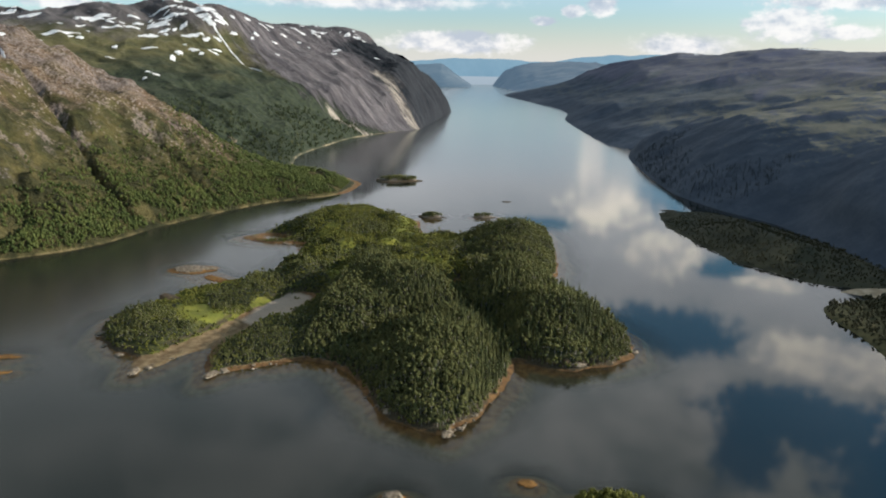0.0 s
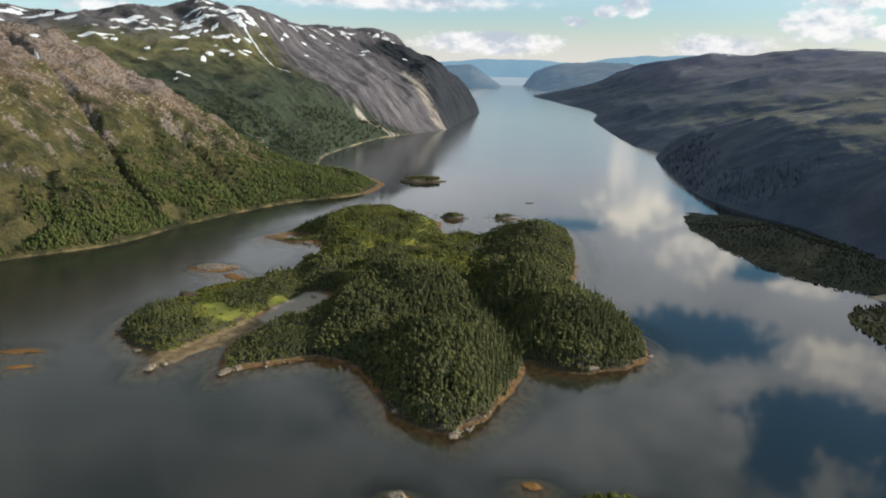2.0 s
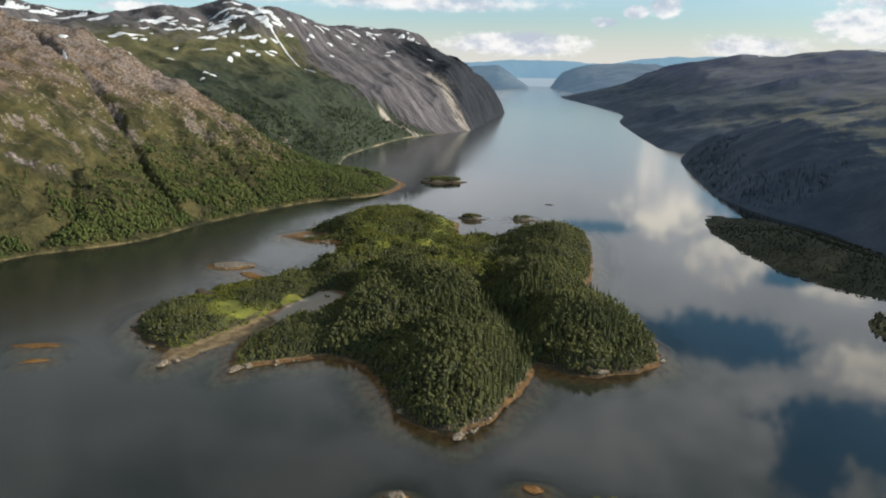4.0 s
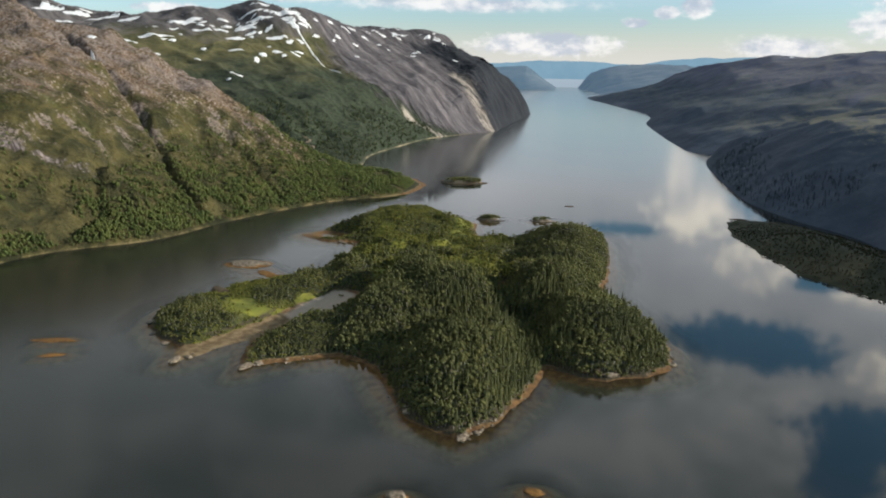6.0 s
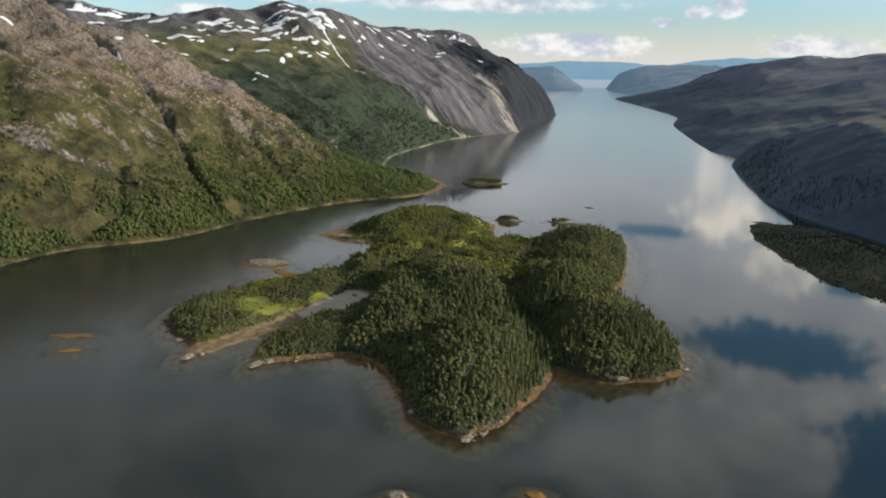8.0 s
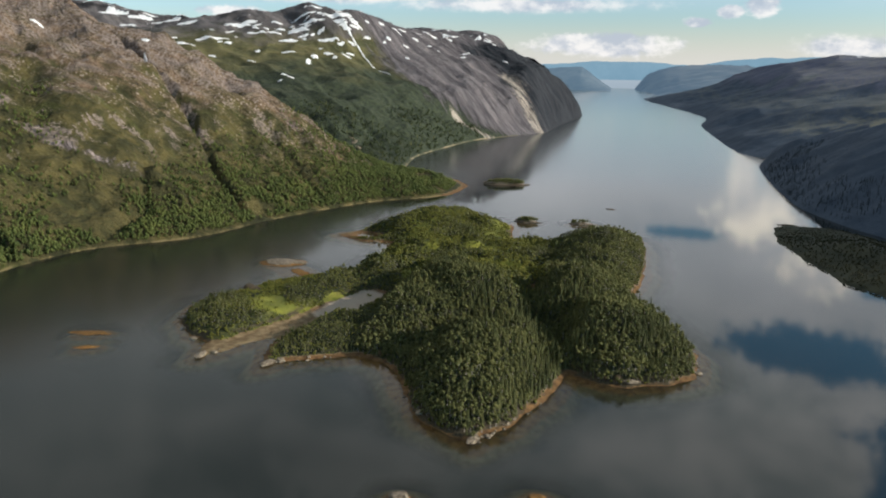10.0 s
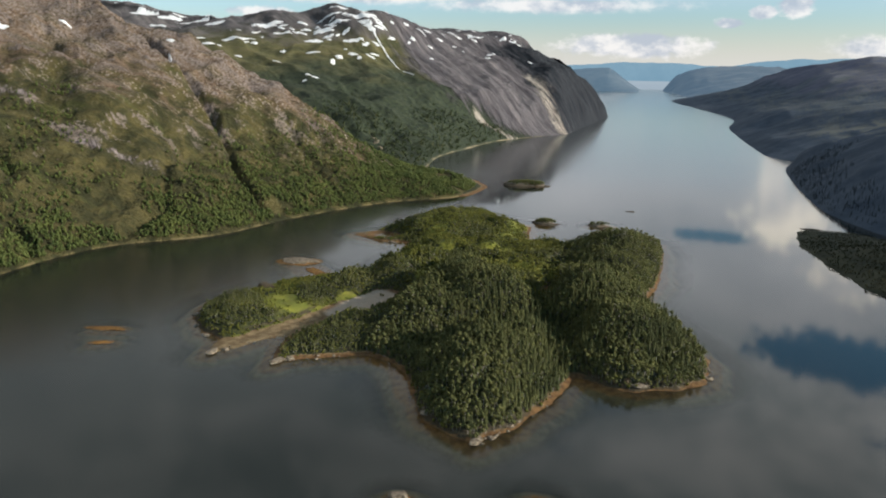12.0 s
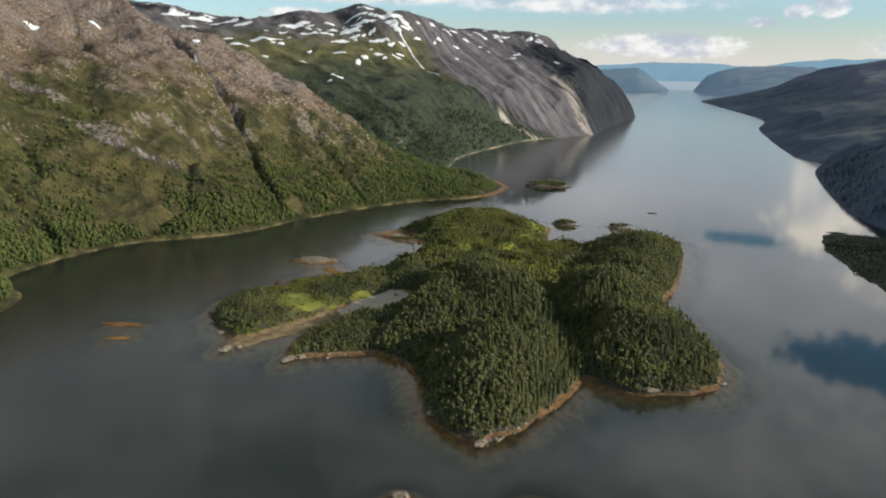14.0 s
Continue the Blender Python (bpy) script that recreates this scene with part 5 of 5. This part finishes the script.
def spit_height(x, y):
    d = shore_distance(x, y, SPIT)
    return np.where(d > 0, 0.14 * np.minimum(d, 9.0), np.maximum(d * 0.2, -5.0)) + 0.1 * fbm(x, y, 5.0, 3, 9), d


tagged(land_patch("spit", -200, 530, -90, 715, 1.8, spit_height, ISLAND, -10.0), "low spit with orange weed and pale stones at the mainland's point", "spit", kind="structure")


# ---- skerries, islets and shore boulders ----
def rock_mesh(name, rx, ry, rz, seed, mat, parent=None, cut=0.35):
    bm = bmesh.new()
    bmesh.ops.create_icosphere(bm, subdivisions=3, radius=1.0)
    for v in bm.verts:
        q = v.co.copy()
        k = 1 + 0.32 * noise.fractal(q * 1.3 + Vector((seed * 3.1, seed, 0)), 1.0, 2.0, 4)
        step = round(q.z * k * 3.5) / 3.5
        v.co = Vector((q.x * k * rx, q.y * k * ry, (0.6 * q.z * k + 0.4 * step) * rz))
    me = bpy.data.meshes.new(name)
    bm.to_mesh(me)
    bm.free()
    me.materials.append(mat)
    ob = new(name, me)
    if parent:
        ob.parent = parent
    return ob


def islet(x, y, rx, ry, h, seed, bushes, label, turn=0.0, rock_top=True, name="islet", tall=1.0, leaf=None):
    """A low rocky islet on its weed-covered foot, with scrub where it has some."""
    top = new(name)
    top.location = (x, y, 0)
    top.rotation_euler = (0, 0, radians(turn))
    wide = 1.05 if bushes else 1.25
    foot = rock_mesh("weed_foot", rx * wide, ry * wide, max(0.7, h * 0.4), seed, DARK_ROCK if bushes or "dark" in label else WEED_ROCK, top)
    foot.location = (0, 0, -0.25)
    if rock_top:
        rock = rock_mesh("rock_top", rx * (0.85 if bushes else 1.02), ry * (0.8 if bushes else 0.95), h, seed + 1, ROCK, top)
        rock.location = (-0.1 * rx, 0.1 * ry, 0)
    if bushes:
        r = np.random.RandomState(seed)
        a, q = r.uniform(0, 6.28, bushes), np.sqrt(r.rand(bushes)) * 0.8
        px, py = rx * q * np.cos(a), ry * q * np.sin(a)
        rows = np.stack([px, py, h * 0.75 * (1 - q * q) + 0.1, a, tall * r.uniform(0.5, 0.8, bushes), r.choice([0, 2, 2, 3], bushes)], 1)
        scrub = joined_woods("scrub", NEAR_KINDS, rows, "low green birch scrub", "", leaf)
        scrub.parent = top
    return tagged(top, label, "islet")


islet(-142, 351, 10.0, 6.5, 1.7, 1, 0, "pale bare rock skerry ringed with orange seaweed", 8)
islet(-33, 503, 9, 5, 2.0, 2, 110, "small scrub-covered islet with a dark rocky edge", tall=1.25)
islet(4, 508, 9, 5, 1.6, 3, 46, "small rocky islet with sparse scrub", tall=1.15)
islet(21, 572, 3.5, 2.2, 1.4, 4, 0, "dark lone rock in the open water", rock_top=False)
islet(-78, 668, 21, 10, 3.4, 5, 170, "low dark wooded islet off the mainland point", 10, tall=1.6)
islet(-166, 231, 7, 2.0, 0.45, 6, 0, "orange weed-covered rock awash in the water", 12, rock_top=False)
islet(-157, 218, 4.0, 1.4, 0.2, 16, 0, "submerged weed-covered rock just under the surface", 20, rock_top=False)
islet(21, 167, 2.2, 1.6, 0.5, 7, 0, "small orange weed-covered rock awash", rock_top=False)
islet(-12, 157, 2.6, 2.0, 1.6, 8, 0, "pale rounded rock with a weed-covered foot")
islet(40.5, 156, 10.5, 5.5, 1.9, 9, 190, "small bushy islet with bright green birch scrub", tall=1.75, leaf=SCRUB)
islet(-124, 335, 10, 3.0, 0.5, 12, 0, "low bar of orange weed running out from the island", -35, rock_top=False)
islet(144, 553, 6, 1.6, 0.8, 13, 0, "low dark rock off the tip of the promontory", rock_top=False)


def boulder(x, y, s, seed, h=0.8, mat=ROCK, long=1.0):
    z = float(island_height(np.array([float(x)]), np.array([float(y)]))[0][0])
    s *= 0.7
    ob = rock_mesh("boulder", s * long, s * 0.8, s * h, seed, mat)
    ob.location, ob.rotation_euler = (x, y, z + s * h * 0.25), (0, 0, seed * 1.3)
    return tagged(ob, "dark weathered granite boulder on the island's shore" if mat is DARK_ROCK else "pale weathered granite boulder on the island's shore", "boulder", "shore boulders")


for k, (x, y, s) in enumerate([(-1, 190.5, 2.6), (2.5, 194, 1.7), (65, 260, 2.4), (65.5, 267, 1.6), (42, 242.5, 2.6), (38, 243, 2.2), (34, 242.5, 1.6), (-20, 201, 2.4), (-132, 297, 5.2), (-128, 294, 3.0), (-111, 223, 3.0), (-108, 227, 2.2), (-84, 223, 3.0), (-81, 227, 2.4),
                               (-140, 256, 2.6), (-134, 246, 2.2), (-124, 238, 2.4), (-99, 398, 2.2), (-112, 412, 2.6), (43, 366, 2.0), (41, 346, 1.8)]):
    boulder(x, y, s, k + 1, 0.46 if s < 2.5 else 0.36, DARK_ROCK if k in (5, 6, 8, 9) else ROCK, 1.0 if s < 2.5 else 1.7)
rs = random.Random(19)
for (x0, y0), (x1, y1), count in (((1, 190), (16, 222), 16), ((-82, 225), (-60, 239), 8), ((62, 256), (66, 272), 7), ((-19, 199), (-30, 215), 5), ((-108, 228), (-100, 240), 5)):
    for _ in range(count):
        u = rs.random()
        boulder(x0 + (x1 - x0) * u + rs.uniform(-1.6, 0.8), y0 + (y1 - y0) * u + rs.uniform(-1, 1), rs.uniform(0.5, 1.3), rs.randint(30, 90), 0.5)


def outcrop(tree, x, y, s, h, seed):
    ob = rock_mesh("rock_outcrop", s, s * 0.7, h, seed, ROCK)
    ob.location = (x, y, drop(tree, x, y))
    ob.rotation_euler = (0, 0.35, seed * 0.9)
    return tagged(ob, "pale bare rock outcrop in the wooded slope", "rock", "outcrops on the slopes")


for k, (x, y, s, h) in enumerate([(-282, 799, 5, 1.2), (-274, 793, 4, 1.0), (-290, 811, 4, 1.1)]):
    outcrop(on_snow, x, y, s, h, k + 40)
